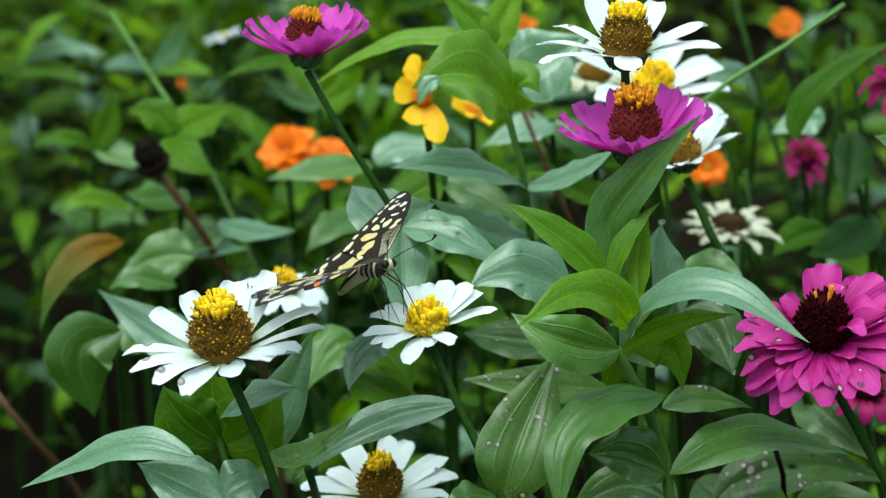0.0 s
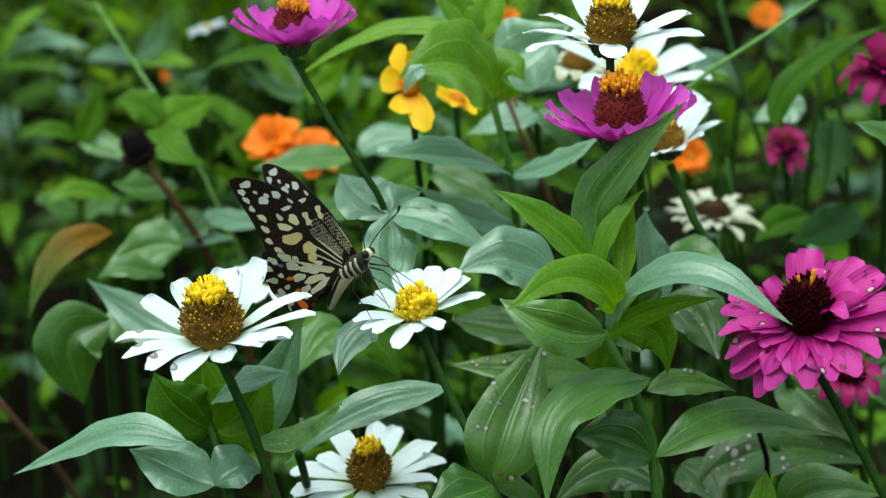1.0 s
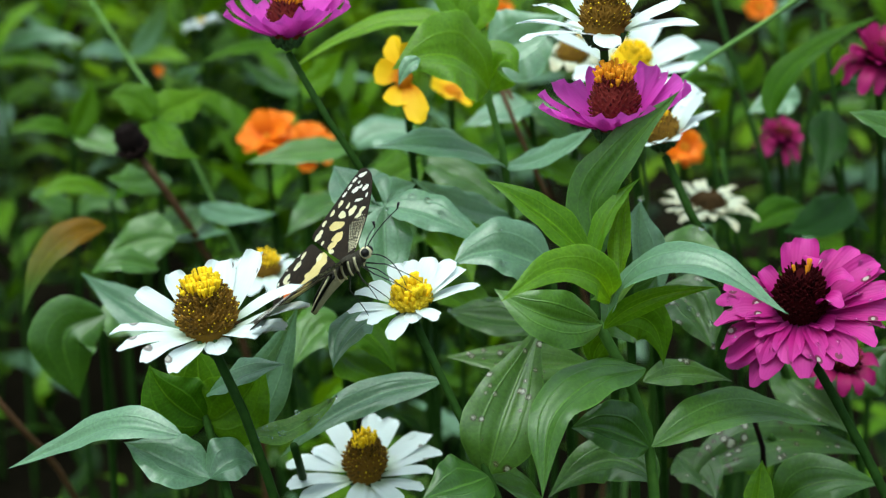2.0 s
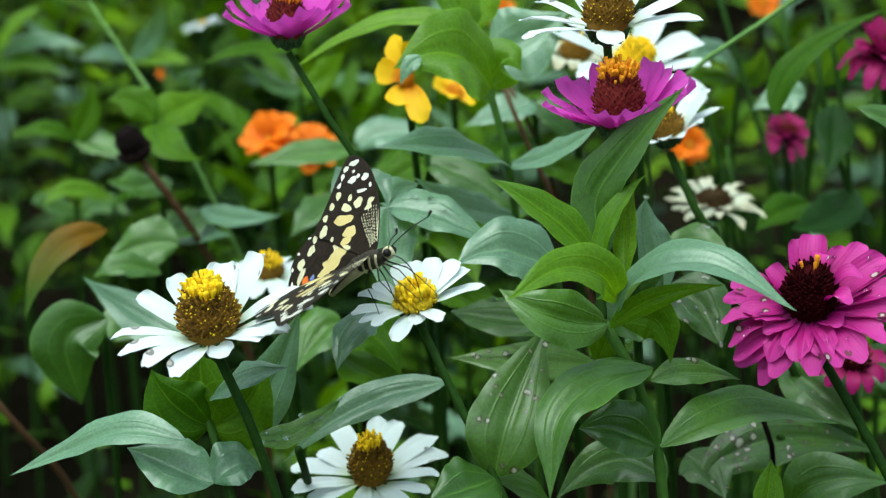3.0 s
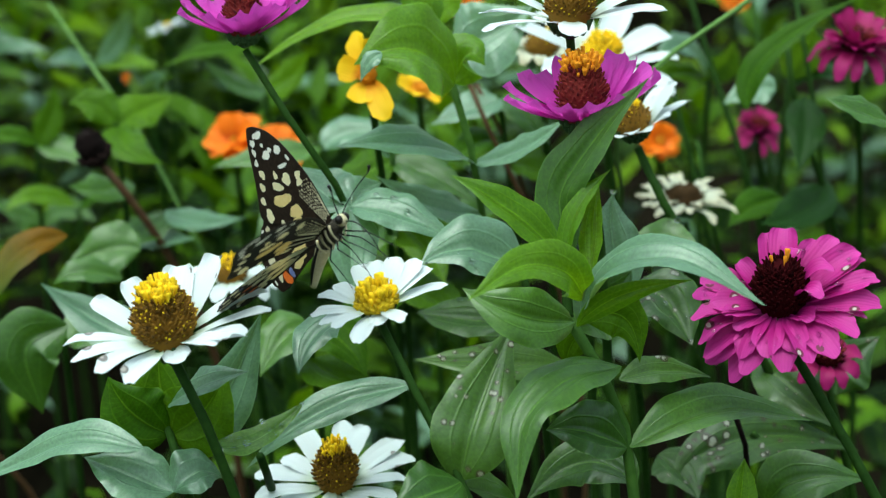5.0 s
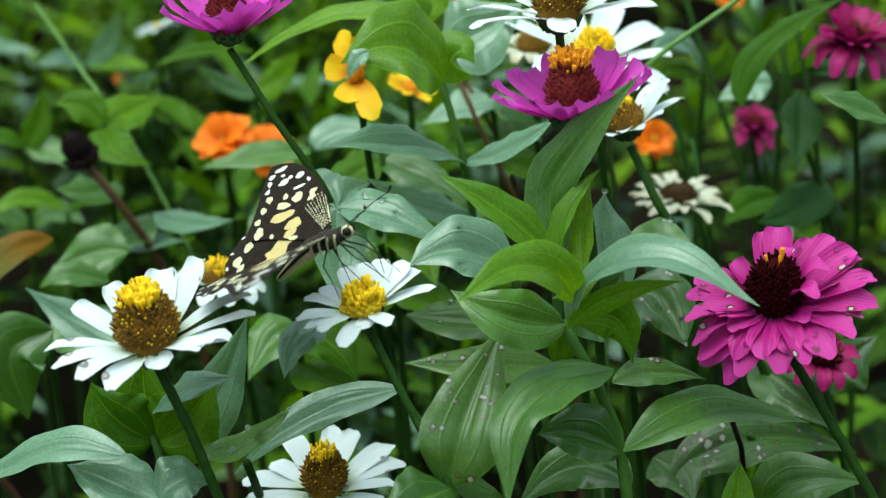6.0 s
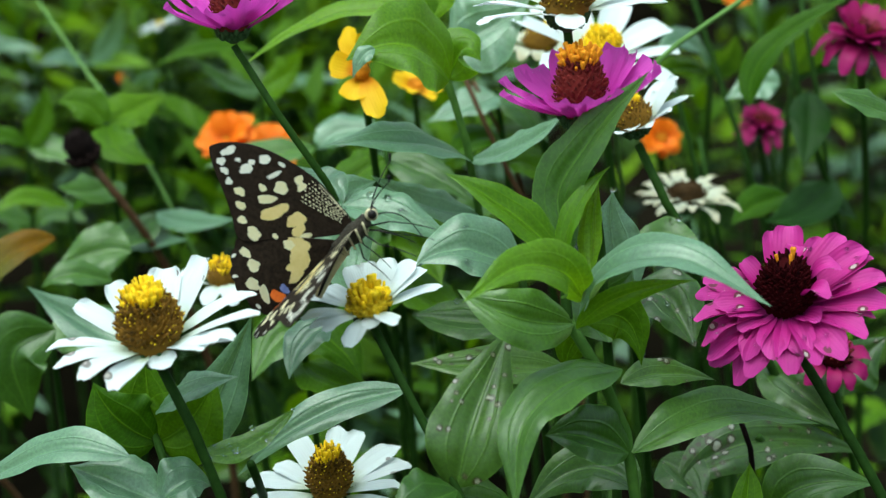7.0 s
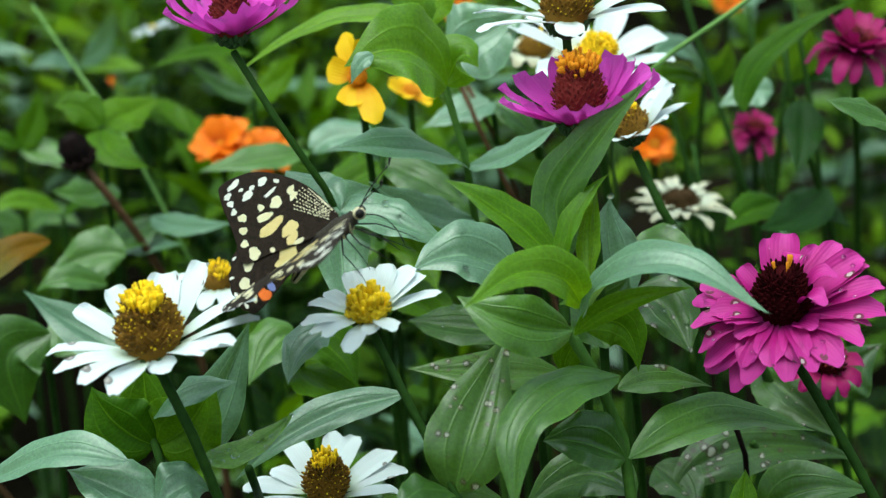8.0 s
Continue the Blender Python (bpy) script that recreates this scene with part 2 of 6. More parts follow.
def tube(bm, points, r0, r1, steps=22, sides=8, wobble=0.0, slot=0):
    """A tapered round stem through the points."""
    points = [Vector(p) for p in points]
    rings, up = [], Vector((0.3, 0.8, 0.1)).normalized()
    for i in range(steps + 1):
        s = i / steps
        c = bend(points, s)
        along = (bend(points, min(1, s + 0.02)) - bend(points, max(0, s - 0.02))).normalized()
        a = along.cross(up).normalized()
        b = along.cross(a)
        r = r0 + (r1 - r0) * s
        r *= 1 + wobble * noise.noise(c * 260)
        rings.append([bm.verts.new(c + (a * math.cos(q) + b * math.sin(q)) * r)
                      for q in (2 * math.pi * k / sides for k in range(sides))])
    for low, high in zip(rings, rings[1:]):
        for k in range(sides):
            bm.faces.new((low[k], low[(k + 1) % sides], high[(k + 1) % sides], high[k])).material_index = slot
    for ring, flip in ((rings[0], True), (rings[-1], False)):
        bm.faces.new(ring[::-1] if flip else ring).material_index = slot
    return bm


def sheet(bm, rows, cols, place, slot=0):
    """A curved sheet of rows x cols faces with a UV map: u along, v from -1 to 1 across."""
    layer = bm.loops.layers.uv.verify()
    grid = [[bm.verts.new(place(i / rows, 2 * j / cols - 1)) for j in range(cols + 1)] for i in range(rows + 1)]
    for i in range(rows):
        for j in range(cols):
            corners = ((i, j), (i + 1, j), (i + 1, j + 1), (i, j + 1))
            face = bm.faces.new([grid[a][b] for a, b in corners])
            face.material_index = slot
            for loop, (a, b) in zip(face.loops, corners):
                loop[layer].uv = (a / rows, 2 * b / cols - 1)
    return bm


def leaf_into(bm, points, width, face=(0, 0, 1), fold=0.25, ripple=0.12, seed=0, twist=0.0, rows=20, cols=12, broad=0.38):
    """A pointed oval leaf along the curve through the points; its upper side looks towards face."""
    points, face = [Vector(p) for p in points], Vector(face).normalized()
    length = sum((b - a).length for a, b in zip(points, points[1:]))

    def place(s, v):
        c = bend(points, s)
        along = (bend(points, min(1, s + 0.03)) - bend(points, max(0, s - 0.03))).normalized()
        across = along.cross(face)
        across = across.normalized() if across.length > 0.05 else along.orthogonal().normalized()
        across = Matrix.Rotation(twist * s, 3, along) @ across
        out = across.cross(along).normalized()
        if s < broad:
            w = math.sin(math.pi / 2 * s / broad) ** 0.75
        else:
            w = math.cos(math.pi / 2 * (s - broad) / (1 - broad)) ** 1.2
        w = width * 0.5 * (0.98 * w + 0.05 * (1 - s))
        edge = 1 + 0.07 * noise.noise(Vector((s * 9, v * 1.3, seed * 3.1)))
        lift = abs(v) * fold * w - 0.14 * w * math.exp(-(v / 0.10) ** 2)
        lift -= 0.22 * w * max(0, abs(v) - 0.55) ** 1.5 * 2.2
        lift += ripple * w * (1.2 * noise.noise(Vector((s * 4.2, v * 1.4, seed * 5.7))) + 0.9 * abs(v) ** 2 * math.sin(s * 21 + seed + v * 2))
        return c + across * v * w * edge + out * lift

    return sheet(bm, rows, cols, place)


LEAF_COUNT = [0]


def bead(bm, place, r, slot=0):
    """A small flattened drop of water."""
    made = bmesh.ops.create_icosphere(bm, subdivisions=2, radius=r, matrix=Matrix.Translation(place) @ Matrix.Diagonal((1, 1, 0.75, 1)))
    for v in made["verts"]:
        for f in v.link_faces:
            f.material_index = slot
            f.smooth = True


def leaf(parent, points, width, face=(0, -0.25, 1), material=None, fold=0.25, ripple=0.08, twist=0.0, label="", broad=0.38, drops=0):
    """One leaf part; the points lie in the world, the parent is an unturned thing."""
    LEAF_COUNT[0] += 1
    here = Vector(parent.location)
    bm = leaf_into(bmesh.new(), [Vector(p) - here for p in points], width, face, fold, ripple, LEAF_COUNT[0], twist, broad=broad)
    bm.verts.ensure_lookup_table()
    rnd = random.Random(LEAF_COUNT[0])
    spots = [(bm.verts[rnd.randrange(len(bm.verts))].co.copy(), rnd.uniform(0.0005, 0.0012)) for _ in range(drops)]
    ob = part("leaf", bm, material or LEAF, parent, label)
    for co, r in spots:
        wet = bmesh.new()
        bead(wet, co + Vector((0, -0.0003, r * 0.5)), r)
        part("water_drop", wet, DROP, ob, "clear water drop")
    return ob


def stem(parent, points, r0, r1, material=None, name="stem", wobble=0.05, label=""):
    here = Vector(parent.location)
    return part(name, tube(bmesh.new(), [Vector(p) - here for p in points], r0, r1, wobble=wobble), material or STEM, parent, label)


# ---------- flowers ----------
def petal_mesh(name, material, length, width, rise, droop, cup, seed, notch=0.10, blunt=0.62, drops=0, foot=0.26):
    """A ray petal from the origin along x. rise, droop: how it starts and ends; cup: across."""
    def place(s, v):
        q = s ** 0.8
        w = width * 0.5 * (foot + (1 - foot) * math.sin(min(q / blunt, 1) * math.pi / 2)) * (1 - 0.30 * max(0, (s - 0.72) / 0.28) ** 2)
        end = max(0, (s - 0.72) / 0.28)
        cut = length * (0.15 * v * v * end ** 1.5 + notch * 0.4 * math.exp(-((v - 0.1) / 0.3) ** 2) * end ** 2 + 0.025 * end * noise.noise(Vector((v * 2.6, seed * 7.7, 0.5))))
        x = length * s - cut
        z = length * (rise * s - droop * s * s * s) + width * cup * v * v * (0.4 + 0.6 * s)
        z += 0.006 * length * math.cos(v * 8) + 0.05 * length * s * noise.noise(Vector((s * 2.5, v * 1.1, seed * 4.3)))
        y = v * w + 0.05 * length * s * s * noise.noise(Vector((s * 1.4, 0.3, seed * 2.9)))
        return Vector((x, y, z))

    bm = sheet(bmesh.new(), 10, 8, place)
    rnd = random.Random(seed * 13)
    for _ in range(drops):
        r = rnd.uniform(0.0004, 0.0009)
        bead(bm, place(rnd.uniform(0.55, 0.98), rnd.uniform(-0.7, 0.7)) + Vector((0, 0, r * 0.4)), r, 1)
    mesh = bpy.data.meshes.new(name)
    bm.to_mesh(mesh)
    bm.free()
    mesh.materials.append(material)
    mesh.materials.append(DROP)
    for polygon in mesh.polygons:
        polygon.use_smooth = True
    return mesh


def floret(bm, base, out, length, r, slot=0, tip=0.55, sides=5, tip_slot=None):
    """A small tapered five-sided floret."""
    a = out.orthogonal().normalized()
    b = out.cross(a)
    low = [bm.verts.new(base + (a * math.cos(q) + b * math.sin(q)) * r) for q in (2 * math.pi * k / sides for k in range(sides))]
    high = [bm.verts.new(base + out * length + (a * math.cos(q) + b * math.sin(q)) * r * tip) for q in (2 * math.pi * k / sides for k in range(sides))]
    top = bm.verts.new(base + out * (length + r * 0.5))
    for k in range(sides):
        bm.faces.new((low[k], low[(k + 1) % sides], high[(k + 1) % sides], high[k])).material_index = slot
        bm.faces.new((high[k], high[(k + 1) % sides], top)).material_index = slot if tip_slot is None else tip_slot


def cone_shape(s, radius, height):
    """Radius and height of the flower's cone at s from foot to crown."""
    a = s * math.pi / 2
    return radius * math.cos(a) ** 0.45 * (0.86 + 0.14 * math.sin(min(1, s * 2.2) * math.pi)), height * (0.12 + 0.88 * math.sin(a) ** 0.9)


def cone_mesh(radius, height, count, crown, seed, size=1.0, speck=0.0, tall=1.0):
    """The cone of tight bracts (slot 0) with open florets (slot 1) on its upper part."""
    rnd = random.Random(seed)
    bm = bmesh.new()
    rings = []
    for i in range(8):
        r, z = cone_shape(i / 8 * 0.98, radius * 0.93, height * 0.97)
        rings.append([bm.verts.new((r * math.cos(q), r * math.sin(q), z if i else 0)) for q in (2 * math.pi * k / 14 for k in range(14))])
    for low, high in zip(rings, rings[1:]):
        for k in range(14):
            bm.faces.new((low[k], low[(k + 1) % 14], high[(k + 1) % 14], high[k]))
    bm.faces.new(rings[-1])
    for k in range(count):
        s = 1 - math.sqrt(1 - (k + 0.5) / count)
        s = 0.03 + 0.95 * (k + 0.5) / count * 0.55 + 0.45 * s * 0.95
        q = k * 2.399963
        r, z = cone_shape(min(s, 0.99), radius * 0.95, height * 0.97)
        r2, z2 = cone_shape(min(s + 0.03, 0.995), radius * 0.95, height * 0.97)
        along = Vector(((r2 - r) * math.cos(q), (r2 - r) * math.sin(q), z2 - z)).normalized()
        around = Vector((-math.sin(q), math.cos(q), 0))
        out = (around.cross(along).normalized() * 0.8 + Vector((0, 0, 0.75))).normalized()
        out = (out + Vector((rnd.uniform(-0.25, 0.25), rnd.uniform(-0.25, 0.25), 0))).normalized()
        base = Vector((r * math.cos(q), r * math.sin(q), z))
        if s > 1 - crown + rnd.uniform(-0.08, 0.08):
            floret(bm, base, (out + Vector((0, 0, 0.3))).normalized(), rnd.uniform(0.10, 0.36) * radius * 1.3 * tall, 0.046 * radius * size * rnd.uniform(0.8, 1.3), 1, rnd.uniform(0.9, 2.2))
        else:
            out = (out + around * rnd.uniform(-0.4, 0.4)).normalized()
            floret(bm, base, out, rnd.uniform(0.06, 0.27) * radius, 0.075 * radius * size * rnd.uniform(0.7, 1.2), 0, rnd.uniform(0.3, 0.7), 4, 1 if rnd.random() < speck else None)
    return bm


def calyx_mesh(radius, depth):
    """The green cup of overlapping scales under a flower."""
    bm = bmesh.new()
    rings = []
    for i in range(7):
        s = i / 6
        r = radius * (0.22 + 0.78 * math.sin(s * math.pi / 2) ** 0.8)
        rings.append([bm.verts.new((r * math.cos(q), r * math.sin(q), -depth * (1 - s))) for q in (2 * math.pi * k / 12 for k in range(12))])
    for low, high in zip(rings, rings[1:]):
        for k in range(12):
            bm.faces.new((low[k], low[(k + 1) % 12], high[(k + 1) % 12], high[k]))
    for row in range(3):
        for k in range(10):
            q = 2 * math.pi * (k + row * 0.5) / 10
            s = 0.35 + 0.25 * row
            r = radius * (0.22 + 0.78 * math.sin(s * math.pi / 2) ** 0.8) * 1.01
            base = Vector((r * math.cos(q), r * math.sin(q), -depth * (1 - s)))
            out = Vector((math.cos(q) * 0.55, math.sin(q) * 0.55, 0.8)).normalized()
            floret(bm, base, out, depth * 0.30, radius * 0.20, 0, 0.6)
    return bm


def flower(parent, place, facing, radius, petals, petal_mat, cone_r, cone_h, cone_mats, layers=((1.0, 0.15, 0.25),), width=0.36,
           crown=0.35, florets=220, seed=1, cup=0.10, skip=(), spin=0.0, vary=0.12, notch=0.10, label="", size=1.0, tilt_noise=7.0, drops=0, rays=None, bulge=0.2, tall=1.0):
    """A flower head part: cone with florets, calyx and every petal as pieces of it.
    layers: for each ring of petals its length factor, rise and droop. rays: instead, each petal by its
    angle in degrees and, in millimetres, its reach, the height of its tip and its width."""
    rnd = random.Random(seed * 77)
    head = part("flower_head", cone_mesh(cone_r, cone_h, florets, crown, seed, size, 0.34 if cone_mats[0] is CONE_BROWN else 0.0, tall), cone_mats, parent, label)
    up = Vector(facing).normalized()
    across = (Vector((1, 0, 0)) - up * up.x).normalized()
    turn = Matrix((across, up.cross(across), up)).transposed().to_4x4()
    head.matrix_local = Matrix.Translation(Vector(place) - Vector(parent.location)) @ turn
    part("calyx", calyx_mesh(cone_r * 0.74, cone_r * 0.70), CALYX, head)
    for k, (angle, reach, tip, wide) in enumerate(rays or ()):
        length = reach * MM - cone_r * 0.7
        sag = rnd.uniform(0.5, 1.1) * bulge
        shape = petal_mesh("petal", petal_mat, length, wide * MM, tip * MM / length + sag, sag, cup * rnd.uniform(0.5, 1.2), seed * 40 + k, notch * rnd.uniform(0.4, 1.6), drops=drops * (k % 2))
        ob = new("petal", shape)
        ob.parent = head
        ob.matrix_local = pose(0, 0, 0.0005 * (k % 3), 0, 0, angle) @ pose(cone_r * 0.7, 0, 0, rnd.uniform(-1, 1) * tilt_noise, 0, 0)
    for ring, (factor, rise, droop) in enumerate(() if rays else layers):
        shapes = [petal_mesh("petal", petal_mat, radius * factor - cone_r * 0.7, radius * width * (0.9 + 0.1 * k), rise + 0.05 * k, droop + 0.06 * k,
                             cup * (0.6 + 0.4 * k), seed + k + 9 * ring, notch * (0.5 + 0.5 * k), drops=drops * (k % 2)) for k in range(3)]
        for k in range(petals):
            if (ring, k) in skip:
                continue
            ob = new("petal", shapes[rnd.randrange(3)])
            ob.parent = head
            angle = math.degrees(2 * math.pi * (k + 0.5 * ring) / petals) + spin + rnd.uniform(-5, 5)
            grow = 1 + rnd.uniform(-vary, vary)
            lift = pose(0, 0, 0.0006 * (k % 3) + 0.0012 * ring, 0, 0, angle) @ pose(cone_r * 0.7, 0, 0, rnd.uniform(-1.2, 1.2) * tilt_noise, rnd.uniform(-tilt_noise, tilt_noise), 0)
            ob.matrix_local = lift @ Matrix.Diagonal((grow, grow * rnd.uniform(0.9, 1.1), grow, 1))
    return head


# ---------- the ground ----------
def ground():
    bm = bmesh.new()
    n = 60
    grid = []
    for i in range(n + 1):
        row = []
        for j in range(n + 1):
            a, b = (2 * i / n - 1), (2 * j / n - 1)
            x, y = 300 * abs(a) ** 4 * (1 if a > 0 else -1) + 1.5 * a, 300 * abs(b) ** 4 * (1 if b > 0 else -1) + 1.5 * b
            row.append(bm.verts.new((x, y, 0.02 * noise.noise(Vector((x * 5, y * 5, 0))))))
        grid.append(row)
    for i in range(n):
        for j in range(n):
            bm.faces.new((grid[i][j], grid[i + 1][j], grid[i + 1][j + 1], grid[i][j + 1]))
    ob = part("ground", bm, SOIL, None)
    return tagged(ob, "garden soil, coloured near black for the shade under the plants", "ground", kind="structure")


ground()

WHITE_CONE = (CONE_BROWN, FLORET_YELLOW)
RED_CONE = (CONE_RED, FLORET_ORANGE)
GROUP = "flowering zinnia plants"


# ---------- the white zinnia with a tall cone ----------
def white_tall_zinnia():
    base = Vector((-0.0359, -0.0306, 0.3398))
    t = thing("zinnia_plant", (base.x, base.y, 0), "white zinnia with tall brown yellow-crowned cone on a dark stem", "flower", GROUP)
    head = Vector((-0.0602, -0.0141, 0.4242))
    rays = [(-177, 28.6, 2.9, 5.6), (-157, 27, 1.5, 5.4), (-125, 26.6, 3.4, 6.6), (-106, 25.9, 1.8, 7.4), (-71, 13, -1.2, 7.5), (-39, 19.7, 2.6, 8.2), (-26, 26.2, 5.0, 7.4), (-8, 30.5, 6.5, 6.5),
            (20, 29.5, 5.5, 5.6), (49, 24.3, 14.0, 9), (83, 21.2, 11.2, 9.5), (125, 19.2, 10.7, 7), (151, 24.6, 8.5, 7)]
    flower(t, head, (-0.10, -0.10, 1), 0.0315, 13, WHITE_PETAL, 0.0084, 0.0155, WHITE_CONE, ((1.0, 0.30, 0.20),), 0.235, crown=0.30, florets=520, seed=3, size=0.85, spin=8, tilt_noise=9, cup=0.16, rays=rays)
    stem(t, [(base.x, base.y, 0), (-0.0423, -0.0202, 0.3684), (-0.0517, -0.0178, 0.4011), head + Vector((0.001, 0, -0.006))], 0.0016, 0.0014)
    leaf(t, [(-0.0710, -0.0080, 0.3890), (-0.0890, -0.0020, 0.3900), (-0.1070, 0.0040, 0.3810), (-0.1260, 0.0050, 0.3720)], 0.0120, (0.1, -0.5, 1), LEAF_PALE, fold=0.35, broad=0.3)
    leaf(t, [(-0.0640, -0.0060, 0.3740), (-0.0770, -0.0030, 0.3790), (-0.0900, 0.0020, 0.3820)], 0.0190, (0.1, -0.5, 1), LEAF_PALE)
    leaf(t, [(-0.0640, -0.0060, 0.3740), (-0.0570, -0.0030, 0.3790), (-0.0510, 0.0010, 0.3740)], 0.0165, (0, -0.5, 1), LEAF_PALE)
    stem(t, [(base.x - 0.01, base.y + 0.02, 0), (-0.0580, -0.0072, 0.3653), (-0.0632, 0.0025, 0.3788), (-0.0669, 0.0103, 0.3871)], 0.0017, 0.0012, name="side_stem")
    leaf(t, [(-0.0664, 0.0094, 0.3847), (-0.0762, 0.0075, 0.3924), (-0.0826, 0.0112, 0.4028)], 0.022, (0.1, -1, 0.25), LEAF_SHADE)
    leaf(t, [(-0.0657, 0.0094, 0.3847), (-0.0562, 0.0073, 0.3920), (-0.0484, 0.0115, 0.4036)], 0.024, (-0.1, -1, 0.25), LEAF_SHADE)
    leaf(t, [(-0.0667, 0.0131, 0.3819), (-0.0690, 0.0169, 0.3924), (-0.0695, 0.0216, 0.4052)], 0.026, (0, -1, 0.2), LEAF_SHADE)
    leaf(t, [(-0.0653, 0.0082, 0.3946), (-0.0537, -0.0020, 0.4055), (-0.0403, -0.0051, 0.4101)], 0.012, (0, -0.5, 1), LEAF_PALE)
    leaf(t, [(-0.0605, 0.0159, 0.3766), (-0.0503, 0.0254, 0.3898), (-0.0394, 0.0336, 0.4123)], 0.018, (0.5, -0.7, 0.6), LEAF_PALE)
    leaf(t, [(-0.0858, 0.1040, 0.3714), (-0.1024, 0.1110, 0.3776), (-0.1243, 0.1163, 0.3921)], 0.020, (0.2, -0.6, 0.9), LEAF_PALE)


white_tall_zinnia()


# ---------- the small white zinnia that the butterfly visits ----------
def white_visited_zinnia():
    base = Vector((0.0327, -0.0241, 0.3448))
    t = thing("zinnia_plant", (base.x, base.y, 0), "small white zinnia with open yellow florets, visited by the butterfly", "flower", GROUP)
    head = Vector((-0.0042, -0.0077, 0.4288))
    rays = [(-164, 18.8, 2.4, 4.8), (-150, 18, 0.6, 4.6), (-134, 17, 0.8, 5.0), (-110, 16.9, -1.6, 5.8), (-87, 9.8, -0.6, 5.0), (-62, 14.9, 1.0, 5.8), (18, 20.9, 1.6, 5.8), (34, 19.5, 4.4, 6.4),
            (45, 18, 6, 5.8), (64, 15.1, 7.8, 6.4), (89, 13.3, 7, 5.4), (116, 12.1, 7, 5.8), (140, 15.7, 3, 5), (160, 17.9, 1.6, 4.8)]
    flower(t, head, (-0.08, -0.12, 1), 0.0195, 13, WHITE_PETAL, 0.0060, 0.0056, (FLORET_OLIVE, FLORET_YELLOW), ((1.0, 0.24, 0.12),), 0.27, crown=0.62, florets=105, seed=5, spin=4, size=1.7, tall=1.35, rays=rays)
    stem(t, [(base.x, base.y, 0), (0.0172, -0.0244, 0.3831), (0.0042, -0.0148, 0.4093), head + Vector((0.0005, 0, -0.004))], 0.0015, 0.0012)
    leaf(t, [(0.0169, -0.0240, 0.3840), (0.0223, -0.0177, 0.4014), (0.0342, 0.0070, 0.4172)], 0.0225, (-0.15, -1, 0.35), LEAF_SPOTTED)
    leaf(t, [(0.0167, -0.0282, 0.3856), (0.0081, -0.0369, 0.3877), (-0.0019, -0.0421, 0.3863)], 0.018, (0, -0.6, 1))
    leaf(t, [(0.0181, -0.0207, 0.3800), (0.0269, -0.0095, 0.3718), (0.0341, -0.0028, 0.3642)], 0.018, (0.1, -0.5, 1))
    leaf(t, [(-0.0150, 0.0120, 0.4170), (-0.0230, 0.0060, 0.4150), (-0.0270, -0.0040, 0.4080)], 0.0125, (-0.2, -0.45, 1), LEAF_PALE)


white_visited_zinnia()


